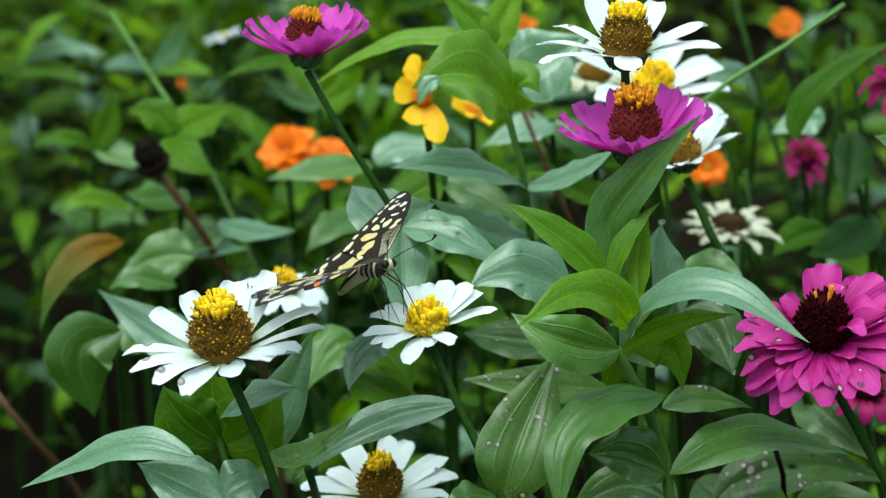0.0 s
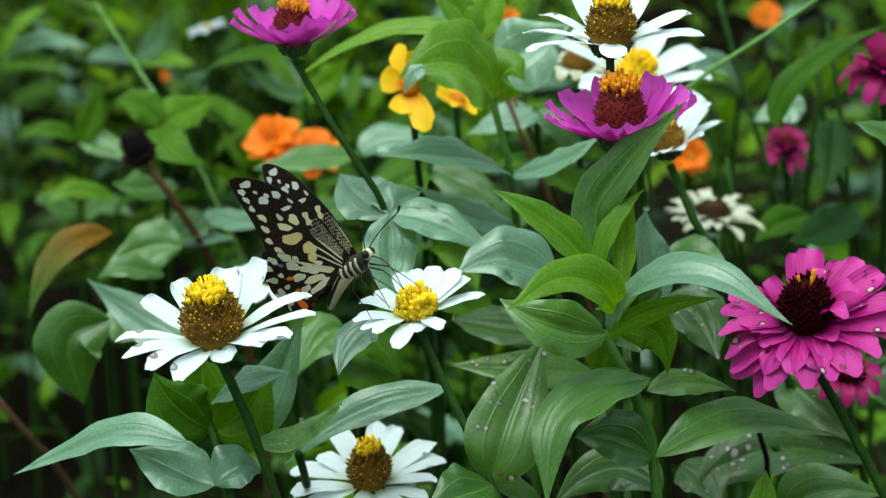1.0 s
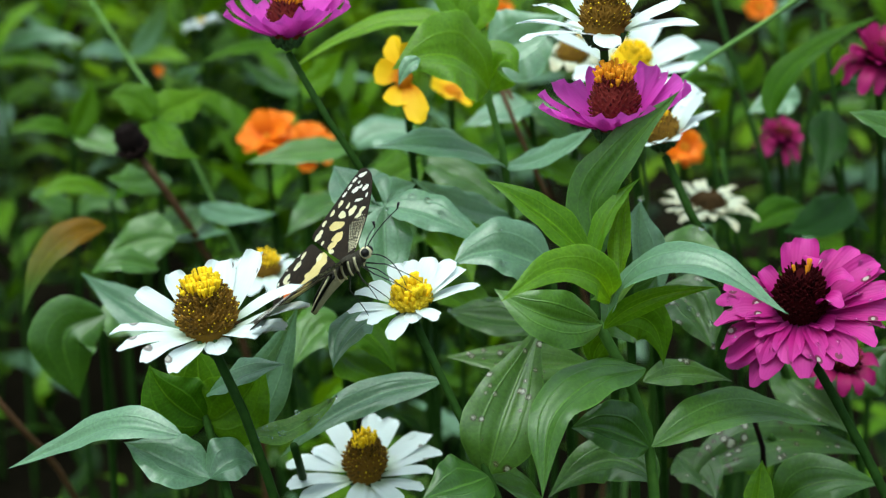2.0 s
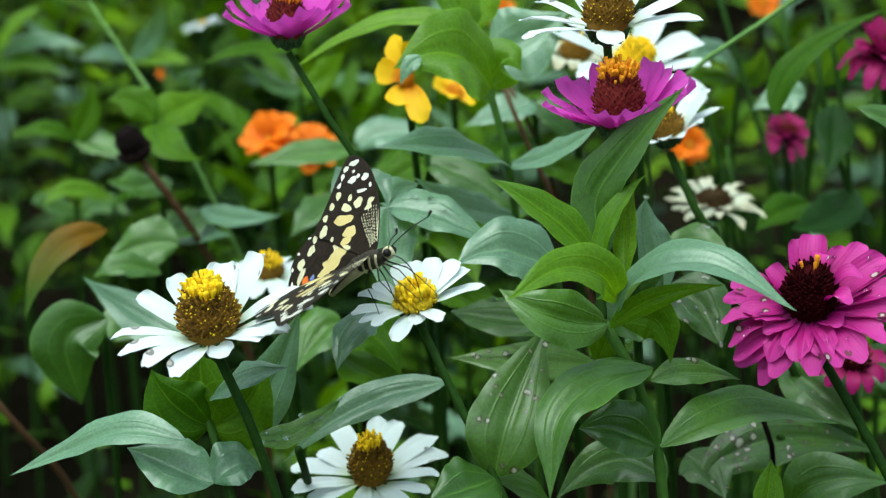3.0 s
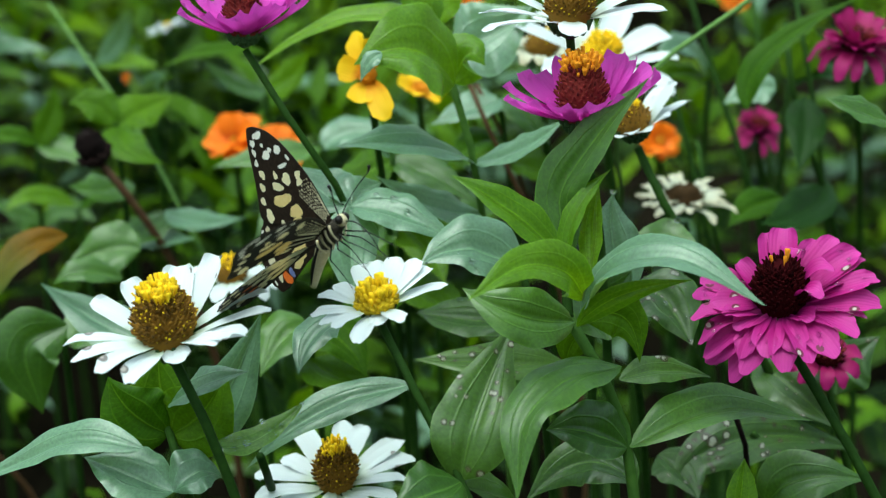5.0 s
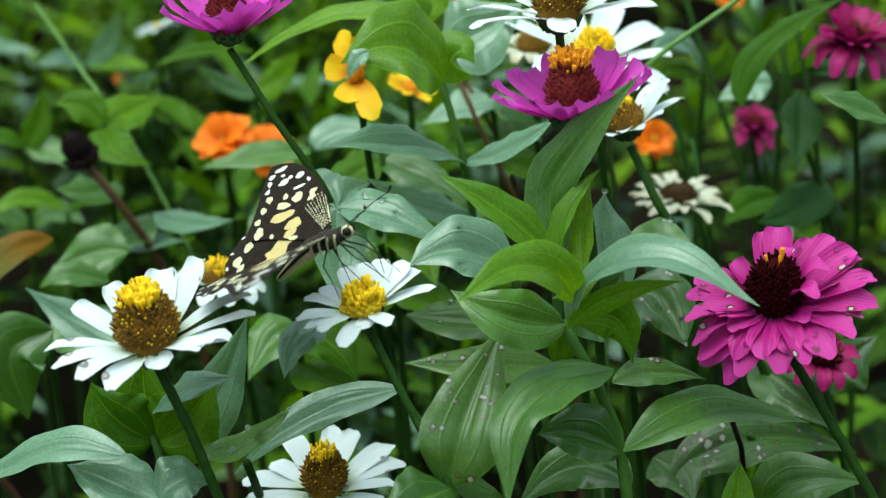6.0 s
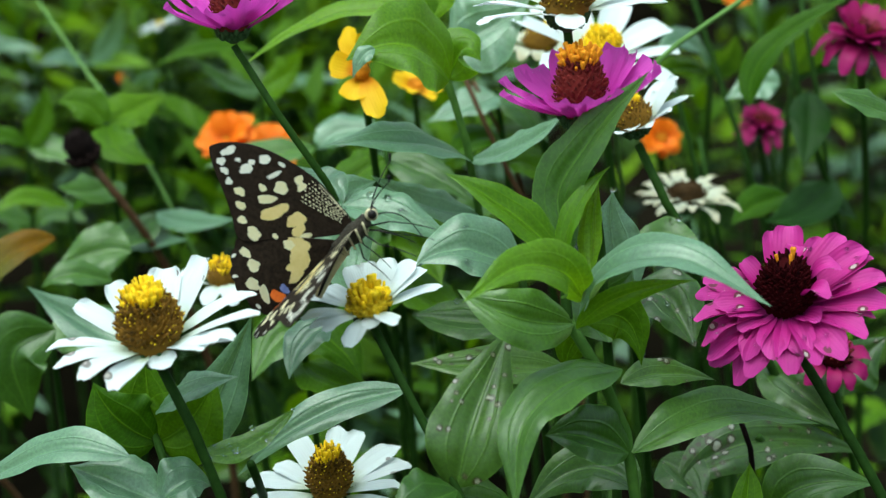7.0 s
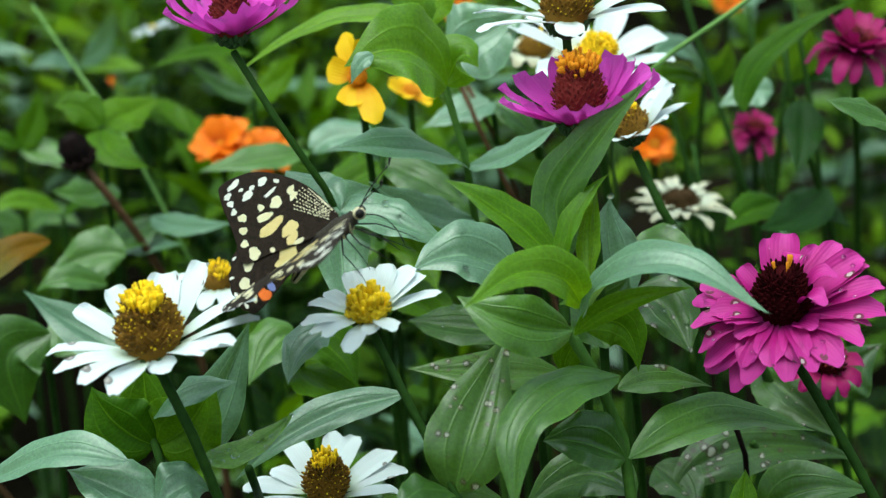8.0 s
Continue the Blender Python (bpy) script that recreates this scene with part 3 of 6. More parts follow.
# ---------- the leafy shoot ----------
def leafy_shoot():
    base = Vector((0.0738, -0.0192, 0.3321))
    t = thing("zinnia_plant", (base.x, base.y, 0), "leafy zinnia shoot with bright young leaves and no flower yet", "plant", "leafy zinnia shoots")
    knot = (0.0483, -0.0031, 0.4220)
    stem(t, [(base.x, base.y, 0), (0.0670, -0.0064, 0.3673), (0.0650, -0.0022, 0.3855), (0.0566, -0.0014, 0.4070), knot], 0.0021, 0.0016, STEM_GREEN)
    stem(t, [knot, (0.0482, 0.0002, 0.4310), (0.0481, 0.0029, 0.4385)], 0.0017, 0.001, name="tip_stem")
    leaf(t, [(0.0510, -0.0080, 0.4250), (0.0590, -0.0140, 0.4400), (0.0730, -0.0220, 0.4460), (0.0960, -0.0340, 0.4360)], 0.0165, (0.05, -0.32, 1), LEAF_PALE, fold=0.4)
    # Extra strip leaf, standing in for the lit-through underside of the leaf above.
    leaf(t, [(0.0500, -0.0100, 0.4220), (0.0610, -0.0180, 0.4340), (0.0790, -0.0240, 0.4400)], 0.0065, (0, -1, 0.3), LEAF_YOUNG, fold=0.1)
    leaf(t, [(0.0530, -0.0050, 0.4280), (0.0460, -0.0160, 0.4410), (0.0340, -0.0270, 0.4470), (0.0190, -0.0400, 0.4430)], 0.0135, (-0.2, -0.75, 0.6), LEAF_YOUNG, fold=0.3)
    leaf(t, [(0.0500, -0.0040, 0.4210), (0.0340, -0.0120, 0.4270), (0.0190, -0.0060, 0.4330)], 0.0165, (0.1, -0.85, 0.55), LEAF)
    leaf(t, [(0.0480, 0.0000, 0.4380), (0.0330, 0.0000, 0.4530), (0.0170, 0.0040, 0.4620)], 0.0115, (0.5, -0.7, 0.6), LEAF_YOUNG, fold=0.35)
    leaf(t, [(0.0470, -0.0040, 0.4390), (0.0510, 0.0000, 0.4520), (0.0610, 0.0050, 0.4620)], 0.0075, (-0.8, -0.6, 0.2), LEAF_YOUNG, fold=0.35)
    leaf(t, [(0.0500, 0.0030, 0.4380), (0.0470, 0.0090, 0.4530), (0.0550, 0.0080, 0.4680), (0.0710, 0.0060, 0.4870)], 0.0155, (-0.35, -0.65, 0.7), LEAF, fold=0.3)
    leaf(t, [(0.0550, -0.0010, 0.4330), (0.0560, 0.0070, 0.4450), (0.0590, 0.0150, 0.4560)], 0.0075, (-0.6, -0.8, 0.2), LEAF_YOUNG)
    leaf(t, [(0.0630, -0.0040, 0.4070), (0.0460, -0.0160, 0.4090), (0.0340, -0.0280, 0.4040), (0.0310, -0.0400, 0.3850)], 0.0175, (-0.4, -0.5, 1), LEAF, fold=0.2)
    leaf(t, [(0.0640, 0.0040, 0.3990), (0.0780, 0.0100, 0.3990), (0.0930, 0.0160, 0.3930)], 0.0095, (0.1, -0.6, 1), LEAF_SPOTTED)
    leaf(t, [(0.0660, -0.0050, 0.3820), (0.0800, 0.0020, 0.3860), (0.0960, 0.0120, 0.3850), (0.1260, 0.0230, 0.3740)], 0.0165, (0, -0.35, 0.95), LEAF, fold=0.45)
    leaf(t, [(0.0650, -0.0050, 0.3820), (0.0530, -0.0070, 0.3890), (0.0420, -0.0040, 0.3880)], 0.0175, (0, -0.7, 0.8), LEAF, fold=0.5)
    leaf(t, [(0.0540, 0.0030, 0.4180), (0.0660, 0.0090, 0.4160), (0.0700, 0.0060, 0.4030)], 0.014, (0.2, -1, 0.3), LEAF_SHADE)
    leaf(t, [(0.0530, 0.0040, 0.4140), (0.0500, 0.0060, 0.4090), (0.0490, 0.0060, 0.4030)], 0.009, (-0.2, -1, 0.3), LEAF_SHADE)
    leaf(t, [(0.0679, -0.0053, 0.3704), (0.0538, 0.0090, 0.3706), (0.0366, 0.0050, 0.3598)], 0.018, (0, -0.6, 0.8))
    leaf(t, [(0.0637, 0.0252, 0.4022), (0.0627, 0.0317, 0.4070), (0.0724, 0.0405, 0.4182)], 0.022, (0.2, -0.9, 0.2))


leafy_shoot()


# ---------- the magenta double zinnia ----------
def magenta_zinnia():
    base = Vector((0.1515, -0.0192, 0.3321))
    t = thing("zinnia_plant", (base.x, base.y, 0), "magenta double zinnia with dark centre and blight-spotted petals", "flower", GROUP)
    head = Vector((0.1110, 0.0115, 0.4166))
    outer = [(145, 25, 2.5, 7), (160, 25.5, 0.5, 7), (-175, 26.5, 0, 7), (-165, 26.5, -4, 7.5), (-156, 26, -8, 7.5), (-148, 25, -11.5, 8), (-138, 23, -13, 8), (-136, 21.4, -5, 8.5), (-124, 24, -9, 8), (-114, 20.9, -2.4, 9),
             (-99, 23.7, -5.5, 8.5), (-88, 21, -2, 8.5), (-81, 24, -2.5, 9.5), (-65, 25.9, -2.1, 9), (-44, 26, -0.1, 8.5), (-28, 25, 1.5, 8), (-14, 28.5, 2.4, 8), (-4, 28, 6.5, 8), (12, 27, 8.5, 8), (25, 26.3, 9.7, 8.5)]
    inner_ring = [(41, 26.2, 8.7, 8.5), (59, 23.4, 9.8, 7.5), (70, 21.7, 12.4, 8.5), (92, 22.3, 9.8, 8.5), (123, 17, 7.1, 6.5), (146, 20, 5, 6.5), (175, 20.5, 1.5, 7), (-165, 18, 2.9, 6.5), (-62, 14.6, 3.3, 7.5), (7, 19, 4.5, 7.5), (-150, 17, 0, 7)]
    flower(t, head, (-0.10, -0.26, 1), 0.0246, 12, MAGENTA_PETAL, 0.0080, 0.0160, (CONE_MAROON, FLORET_ORANGE),
           ((0.80, -0.35, 0.45), (0.97, 0.05, 0.35), (0.94, 0.66, 0.14)), 0.36, crown=0.0, florets=320, seed=8, cup=0.26, notch=0.06, tilt_noise=20, drops=3, bulge=0.3, rays=outer + inner_ring)
    inner = petal_mesh("petal", MAGENTA_PETAL, 0.010, 0.0062, 0.75, 0.75, 0.3, 4)
    crown = [part_ob for part_ob in t.children if part_ob.name.startswith("flower_head")][0]
    for k, angle in enumerate((-52, -8, 62)):
        ob = part("petal", inner, None, crown)
        ob.matrix_local = pose(0, 0, 0.0065 + 0.002 * (k % 2), 0, 0, angle) @ pose(0.0062, 0, 0, 0, -25, 0)
    stem(t, [(base.x, base.y, 0), (0.1396, -0.0046, 0.3593), (0.1262, 0.0045, 0.3844), head + Vector((0.002, 0.003, -0.01))], 0.0018, 0.0015)


magenta_zinnia()


# ---------- upper flowers ----------
def top_white_zinnia():
    base = Vector((0.0654, 0.0313, 0.2757))
    t = thing("zinnia_plant", (base.x, base.y, 0), "tall white zinnia with brown cone and yellow crown florets", "flower", GROUP)
    head = Vector((0.0524, 0.0315, 0.4975))
    rays = [(-163, 27, -0.5, 6.4), (170, 26.9, 1.5, 6), (147, 24.6, 4.6, 7.5), (115, 19.9, 13.4, 8), (84, 18.2, 12.4, 7.5), (55, 20, 11.4, 8), (19, 26, 7.4, 7.4), (2, 28, 1.8, 7),
            (-92, 13, -2.4, 8), (-137, 9.5, 1.2, 5)]
    flower(t, head, (0.0, 0.0, 1), 0.0275, 13, WHITE_PETAL, 0.0072, 0.0130, WHITE_CONE, ((1.0, 0.26, 0.20),), 0.255, crown=0.38, florets=380, seed=11, size=0.85, spin=20, rays=rays)
    stem(t, [(base.x, base.y, 0), (0.0614, 0.0569, 0.3981), (0.0569, 0.0507, 0.4591), (0.0540, 0.0389, 0.4853), head + Vector((0, 0, -0.004))], 0.0020, 0.0013)


def purple_zinnia():
    base = Vector((0.0690, 0.0043, 0.3058))
    t = thing("zinnia_plant", (base.x, base.y, 0), "purple zinnia with upturned petals and dark red cone crowned orange", "flower", GROUP)
    head = Vector((0.0546, 0.0199, 0.4722))
    rays = [(-165, 23.8, 7.6, 8), (168, 23.1, 8.4, 8), (142, 22, 9.4, 9), (125, 21, 9.4, 9), (18, 22.2, 11.6, 9), (-12, 22.5, 11, 8), (-35, 21.1, 11.4, 8), (31, 19.6, 13.8, 8),
            (51, 19.7, 13.7, 8.5), (65, 15.1, 14.6, 8), (88, 15, 14, 8), (107, 14.6, 13.7, 8.5), (-128, 14.6, 6.4, 9), (-106, 13.6, 5.6, 7.5), (-73, 13.9, 6.0, 8.5), (-48, 16.8, 8.9, 8),
            (-152, 18.7, 7.0, 8.5)]
    flower(t, head, (0.0, 0.02, 1), 0.0242, 16, PURPLE_PETAL, 0.0072, 0.0175, RED_CONE, ((1.0, 0.80, 0.42),), 0.40, crown=0.42, florets=280, seed=14, cup=0.20, drops=2, tilt_noise=6, notch=0.25, bulge=-0.12, rays=rays)
    stem(t, [(base.x, base.y, 0), (0.0634, 0.0311, 0.4054), (0.0606, 0.0358, 0.4442), head + Vector((0, 0, -0.008))], 0.0018, 0.0014)


def left_purple_zinnia():
    base = Vector((0.0247, 0.1056, 0.2849))
    t = thing("zinnia_plant", (base.x, base.y, 0), "purple zinnia on a long slanting stem above a leaf pair", "flower", GROUP)
    head = Vector((-0.0426, 0.0708, 0.4883))
    rays = [(-163, 20.7, 7.6, 6), (172, 20, 8.5, 7), (154, 17.9, 8.8, 7.5), (131, 16, 8.2, 7.5), (105, 14, 10, 8), (23, 19.2, 10.7, 7), (0, 20.5, 10, 7), (34, 16.4, 13.1, 7),
            (62, 16.2, 11.7, 8), (79, 12.4, 11.7, 8), (-137, 15.7, 6.6, 7.5), (-107, 13.7, 6.2, 8.5), (-83, 12, 8.1, 6.5), (-58, 12.4, 9.3, 7.5), (-38, 15.8, 8.6, 8), (-18, 18.5, 9, 7)]
    flower(t, head, (0.02, 0.02, 1), 0.0210, 14, PURPLE_PETAL, 0.0062, 0.0135, RED_CONE, ((1.0, 0.84, 0.40),), 0.42, crown=0.42, florets=240, seed=17, cup=0.20, notch=0.25, drops=2, bulge=-0.12, rays=rays)
    node = (-0.0128, 0.0608, 0.4350)
    stem(t, [(base.x, base.y, 0), (-0.0011, 0.1442, 0.3518), (-0.0111, 0.0817, 0.4143), node, (-0.0285, 0.0651, 0.4596), head + Vector((0, 0, -0.005))], 0.0015, 0.0011)
    leaf(t, [node, (0.0029, 0.0557, 0.4340), (0.0217, 0.0519, 0.4236)], 0.017, (0, -0.4, 1), LEAF_PALE, drops=5)
    leaf(t, [node, (-0.0223, 0.0713, 0.4378), (-0.0299, 0.0824, 0.4422)], 0.020, (0.1, -0.7, 0.8), LEAF_PALE)
    leaf(t, [node, (-0.0087, 0.0755, 0.4362), (-0.0026, 0.0803, 0.4364)], 0.017, (-0.1, -0.6, 0.8), LEAF_PALE)
    leaf(t, [node, (-0.0125, 0.0519, 0.4234), (-0.0116, 0.0411, 0.4067)], 0.017, (0.1, -1, 0.4), LEAF_PALE)


def leaning_white_zinnia():
    base = Vector((0.1466, 0.0932, 0.3158))
    t = thing("zinnia_plant", (base.x, base.y, 0), "white zinnia seen from the side on a dark curved stem", "flower", GROUP)
    head = Vector((0.0809, 0.0936, 0.4470))
    flower(t, head, (-0.30, 0.0, 1), 0.0225, 13, WHITE_PETAL, 0.0062, 0.0095, WHITE_CONE, ((1.0, 0.72, 0.25),), 0.36, crown=0.3, florets=160, seed=19,
           rays=[(5, 17.6, 11.0, 9), (14, 21.9, 1.8, 6.5), (38, 18.9, 6.4, 8), (-34, 14.5, 3.8, 6), (-69, 11.0, 1.0, 6), (-100, 9.9, 1.1, 5.5), (-131, 9.9, 1.5, 5.5), (30, 12.6, 6.1, 6)])
    stem(t, [(base.x, base.y, 0), (0.1126, 0.0821, 0.3894), (0.0919, 0.0836, 0.4195), head + Vector((0.001, 0, -0.006))], 0.0018, 0.0015)


def hind_white_zinnia():
    base = Vector((0.0983, 0.1719, 0.2718))
    t = thing("zinnia_plant", (base.x, base.y, 0), "white zinnia with yellow centre behind the purple one", "flower", GROUP)
    head = Vector((0.0761, 0.1533, 0.4549))
    flower(t, head, (0.25, -0.35, 1), 0.0325, 10, WHITE_PETAL, 0.0075, 0.011, (FLORET_YELLOW, FLORET_YELLOW), ((1.0, 0.45, 0.2),), 0.30, crown=0.5, florets=150, seed=23)
    stem(t, [(base.x, base.y, 0), (0.0886, 0.1710, 0.3734), head + Vector((0, 0, -0.008))], 0.0022, 0.0016)


def withered_zinnia():
    base = Vector((0.1376, 0.2113, 0.2498))
    t = thing("zinnia_plant", (base.x, base.y, 0), "withered cream zinnia with browning petals and dark centre", "flower", GROUP)
    head = Vector((0.1144, 0.1820, 0.3904))
    flower(t, head, (0.0, -0.08, 1), 0.0195, 16, CREAM_PETAL, 0.0075, 0.007, (CONE_DRY, CONE_BROWN), ((1.0, 0.36, 0.2), (0.85, 0.5, 0.3)), 0.17, crown=0.0, florets=160, seed=29, vary=0.22, tilt_noise=14)
    stem(t, [(base.x, base.y, 0), (0.1198, 0.1829, 0.3540), head + Vector((0, 0, -0.008))], 0.0022, 0.0018)


def bottom_white_zinnia():
    base = Vector((-0.0120, 0.0313, 0.2757))
    t = thing("zinnia_plant", (base.x, base.y, 0), "low white zinnia with brown cone among lower leaves", "flower", GROUP)
    head = Vector((-0.0200, 0.0314, 0.3541))
    rays = [(119, 24.1, 6.8, 7.5), (85, 24.3, 6.0, 7.5), (68, 24.4, 5.4, 7), (38, 26.6, 4.8, 7), (20, 27.0, 1.6, 7), (-19, 23.3, 5.9, 6), (-38, 23.5, 5.0, 6), (146, 20.9, 1.8, 7),
            (167, 26.9, -1.8, 7.5), (-157, 26.8, 2.9, 7.5), (-144, 26.0, -0.4, 7), (-101, 22.0, -0.8, 6), (-78, 23.9, 1.7, 6), (-59, 24.8, 3.1, 6)]
    flower(t, head, (0.02, -0.18, 1), 0.0268, 13, WHITE_PETAL, 0.0070, 0.0145, WHITE_CONE, ((1.0, 0.42, 0.12),), 0.27, crown=0.22, florets=380, seed=31, size=0.85, spin=12, rays=rays)
    stem(t, [(base.x, base.y, 0), (-0.0171, 0.0288, 0.3209), head + Vector((0, 0, -0.006))], 0.0022, 0.0016)
    leaf(t, [(0.0050, 0.0260, 0.3900), (-0.0160, 0.0200, 0.3880), (-0.0310, 0.0160, 0.3820), (-0.0450, 0.0120, 0.3710)], 0.0125, (-0.1, -0.55, 1), LEAF_PALE)


def far_white_bud():
    base = Vector((0.0739, 0.2689, 0.2781))
    t = thing("zinnia_plant", (base.x, base.y, 0), "half-open pale green and white zinnia bud", "flower", GROUP)
    head = Vector((0.0591, 0.1899, 0.4512))
    flower(t, head, (0.0, -0.25, 1), 0.013, 11, CREAM_PETAL, 0.0065, 0.008, (CONE_BROWN, FLORET_YELLOW), ((1.0, 0.5, 0.5),), 0.40, crown=0.1, florets=100, seed=37)
    stem(t, [(base.x, base.y, 0), (0.0643, 0.2123, 0.3827), head + Vector((0, 0, -0.008))], 0.0022, 0.0016)


def hidden_white_zinnia():
    base = Vector((-0.0528, 0.1800, 0.2940))
    t = thing("zinnia_plant", (base.x, base.y, 0), "small white zinnia with orange-yellow cone behind the tall one", "flower", GROUP)
    head = Vector((-0.0572, 0.1116, 0.3922))
    flower(t, head, (0.1, -0.05, 1), 0.0165, 10, WHITE_PETAL, 0.0055, 0.008, (CONE_BROWN, FLORET_YELLOW), ((1.0, 0.2, 0.25),), 0.40, crown=0.6, florets=130, seed=41)
    stem(t, [(base.x, base.y, 0), (-0.0559, 0.1522, 0.3477), head + Vector((0, 0, -0.008))], 0.0022, 0.0016)


top_white_zinnia()
purple_zinnia()
left_purple_zinnia()
leaning_white_zinnia()
hind_white_zinnia()
withered_zinnia()
bottom_white_zinnia()
far_white_bud()
hidden_white_zinnia()


# ---------- cosmos, marigold, seed head, grasses ----------
def simple_flower(name, base, head, facing, radius, petals, mat, cone, mats, layers, label, width=0.6, seed=1, mid=None, rays=None):
    t = thing(name, (base[0], base[1], 0), label, "flower", "background flowers")
    flower(t, head, facing, radius, petals, mat, cone, cone * 0.9, mats, layers, width, crown=0.6, florets=70, seed=seed, cup=0.15, tilt_noise=12, rays=rays)
    stem(t, [(base[0], base[1], 0), mid or (Vector(base) * 0.4 + Vector(head) * 0.6), Vector(head) + Vector((0, 0, -cone))], 0.0018, 0.0013)
    return t


simple_flower("cosmos_plant", (0.0038, 0.1881, 0.3162), (-0.0062, 0.1182, 0.4626), (-0.35, -1, 0.3), 0.0165, 5, YELLOW_PETAL, 0.0035, (FLORET_ORANGE, FLORET_ORANGE), ((1.0, 0.1, 0.1),), "yellow cosmos flower facing forward with a bent petal", 0.52, seed=51, rays=[(117, 16.4, -4.4, 8), (63, 13.3, 6.9, 8), (164, 11.9, -1.4, 9), (-106, 10.0, 6.6, 9), (-65, 18.4, 7.9, 8.5)])
simple_flower("cosmos_plant", (0.0204, 0.2689, 0.2781), (0.0117, 0.2069, 0.4329), (0.3, -0.3, 0.8), 0.011, 7, YELLOW_PETAL, 0.0035, (FLORET_ORANGE, FLORET_ORANGE), ((1.0, 0.3, 0.1),), "small yellow cosmos flower half hidden by leaves", seed=52)
simple_flower("cosmos_plant", (-0.0768, 0.3902, 0.2209), (-0.0715, 0.2880, 0.3915), (-0.1, -0.6, 0.8), 0.0150, 8, ORANGE_PETAL, 0.0022, (FLORET_ORANGE, FLORET_ORANGE), ((1.0, 0.3, 0.2), (0.8, 0.6, 0.2)), "bright orange cosmos flower with broad petals", seed=53)
simple_flower("cosmos_plant", (-0.0579, 0.3902, 0.2209), (-0.0540, 0.2907, 0.3850), (0.2, -0.5, 0.8), 0.0150, 8, ORANGE_PETAL, 0.0022, (FLORET_ORANGE, FLORET_ORANGE), ((1.0, 0.3, 0.2), (0.8, 0.6, 0.2)), "bright orange cosmos flower with broad petals", seed=54)
simple_flower("cosmos_plant", (0.1454, 0.3497, 0.2399), (0.1174, 0.2631, 0.3923), (0.1, -0.8, 0.5), 0.0095, 8, ORANGE_PETAL, 0.003, (FLORET_ORANGE, FLORET_ORANGE), ((1.0, 0.3, 0.2), (0.8, 0.5, 0.2)), "orange cosmos flower behind a white zinnia", seed=55)
simple_flower("cosmos_plant", (0.2521, 0.6327, 0.1065), (0.2099, 0.5487, 0.3962), (0.0, -0.8, 0.5), 0.0095, 8, ORANGE_PETAL, 0.003, (FLORET_ORANGE, FLORET_ORANGE), ((1.0, 0.3, 0.2),), "distant orange cosmos flower above the leaves", seed=56)
simple_flower("cosmos_plant", (0.0557, 0.6327, 0.1065), (0.0444, 0.4591, 0.4102), (0.0, -0.8, 0.5), 0.0095, 8, ORANGE_PETAL, 0.003, (FLORET_ORANGE, FLORET_ORANGE), ((1.0, 0.3, 0.2),), "distant orange cosmos flower above the leaves", seed=57)
simple_flower("cosmos_plant", (-0.2072, 0.7539, 0.0493), (-0.1745, 0.6229, 0.3399), (0.0, -0.8, 0.5), 0.0035, 8, ORANGE_PETAL, 0.0015, (FLORET_ORANGE, FLORET_ORANGE), ((1.0, 0.3, 0.2),), "small distant orange cosmos flower", seed=58)
simple_flower("zinnia_plant", (-0.1432, 0.5923, 0.1256), (-0.1215, 0.4582, 0.4078), (-0.25, 0.1, 0.9), 0.012, 12, WHITE_PETAL, 0.003, WHITE_CONE, ((1.0, 0.2, 0.2),), "distant white zinnia with yellow centre", 0.35, seed=59)
simple_flower("zinnia_plant", (0.1962, 0.3497, 0.2399), (0.1665, 0.2856, 0.3889), (0.1, -0.2, 0.9), 0.0125, 12, RASPBERRY_PETAL, 0.0055, (CONE_MAROON, CONE_RED), ((1.0, -0.3, 0.4), (0.8, 0.5, 0.3), (0.7, 1.0, 0.2)), "distant magenta zinnia in shade", 0.30, seed=60)
simple_flower("zinnia_plant", (0.2184, 0.2781, 0.3032), (0.1808, 0.1891, 0.4491), (0.1, -0.2, 0.9), 0.017, 11, RASPBERRY_PETAL, 0.007, (CONE_MAROON, CONE_RED), ((1.0, -0.2, 0.5), (0.85, 0.5, 0.2), (0.75, 1.1, 0.1)), "magenta zinnia with drooping ragged petals", 0.34, seed=61)
simple_flower("zinnia_plant", (0.1670, 0.0792, 0.2774), (0.1410, 0.0675, 0.3751), (0.1, -0.5, 0.8), 0.013, 11, RASPBERRY_PETAL, 0.006, (CONE_MAROON, CONE_RED), ((1.0, 0.2, 0.5),), "small magenta zinnia behind the double one", 0.34, seed=62)


def seed_head():
    base = Vector((-0.0902, 0.2488, 0.3269))
    t = thing("dry_seed_head", (base.x, base.y, 0), "black dried zinnia seed head on a brown stem", "seed head")
    head = Vector((-0.1197, 0.2122, 0.4108))
    h = part("flower_head", cone_mesh(0.0062, 0.0095, 120, 0.0, 71), (CONE_DARK, CONE_DARK), t)
    h.matrix_local = Matrix.Translation(head - Vector((base.x, base.y, 0))) @ Vector((-0.35, -0.2, 1)).to_track_quat("Z", "Y").to_matrix().to_4x4()
    part("calyx", calyx_mesh(0.0062, 0.006), CONE_DARK, h)
    stem(t, [(base.x, base.y, 0), (-0.0978, 0.2174, 0.3708), (-0.1099, 0.2121, 0.3952), head - Vector((-0.0015, 0, 0.003))], 0.0021, 0.0016, STEM_BROWN)


seed_head()


def grass_stalk(points, r0, r1, label, material=None):
    p = [Vector(q) for q in points]
    t = thing("grass_stalk", (p[0].x, p[0].y, 0), label, "grass", "grass stalks")
    stem(t, [(p[0].x, p[0].y, 0)] + p, r0, r1, material or STALK_PALE)
    return t


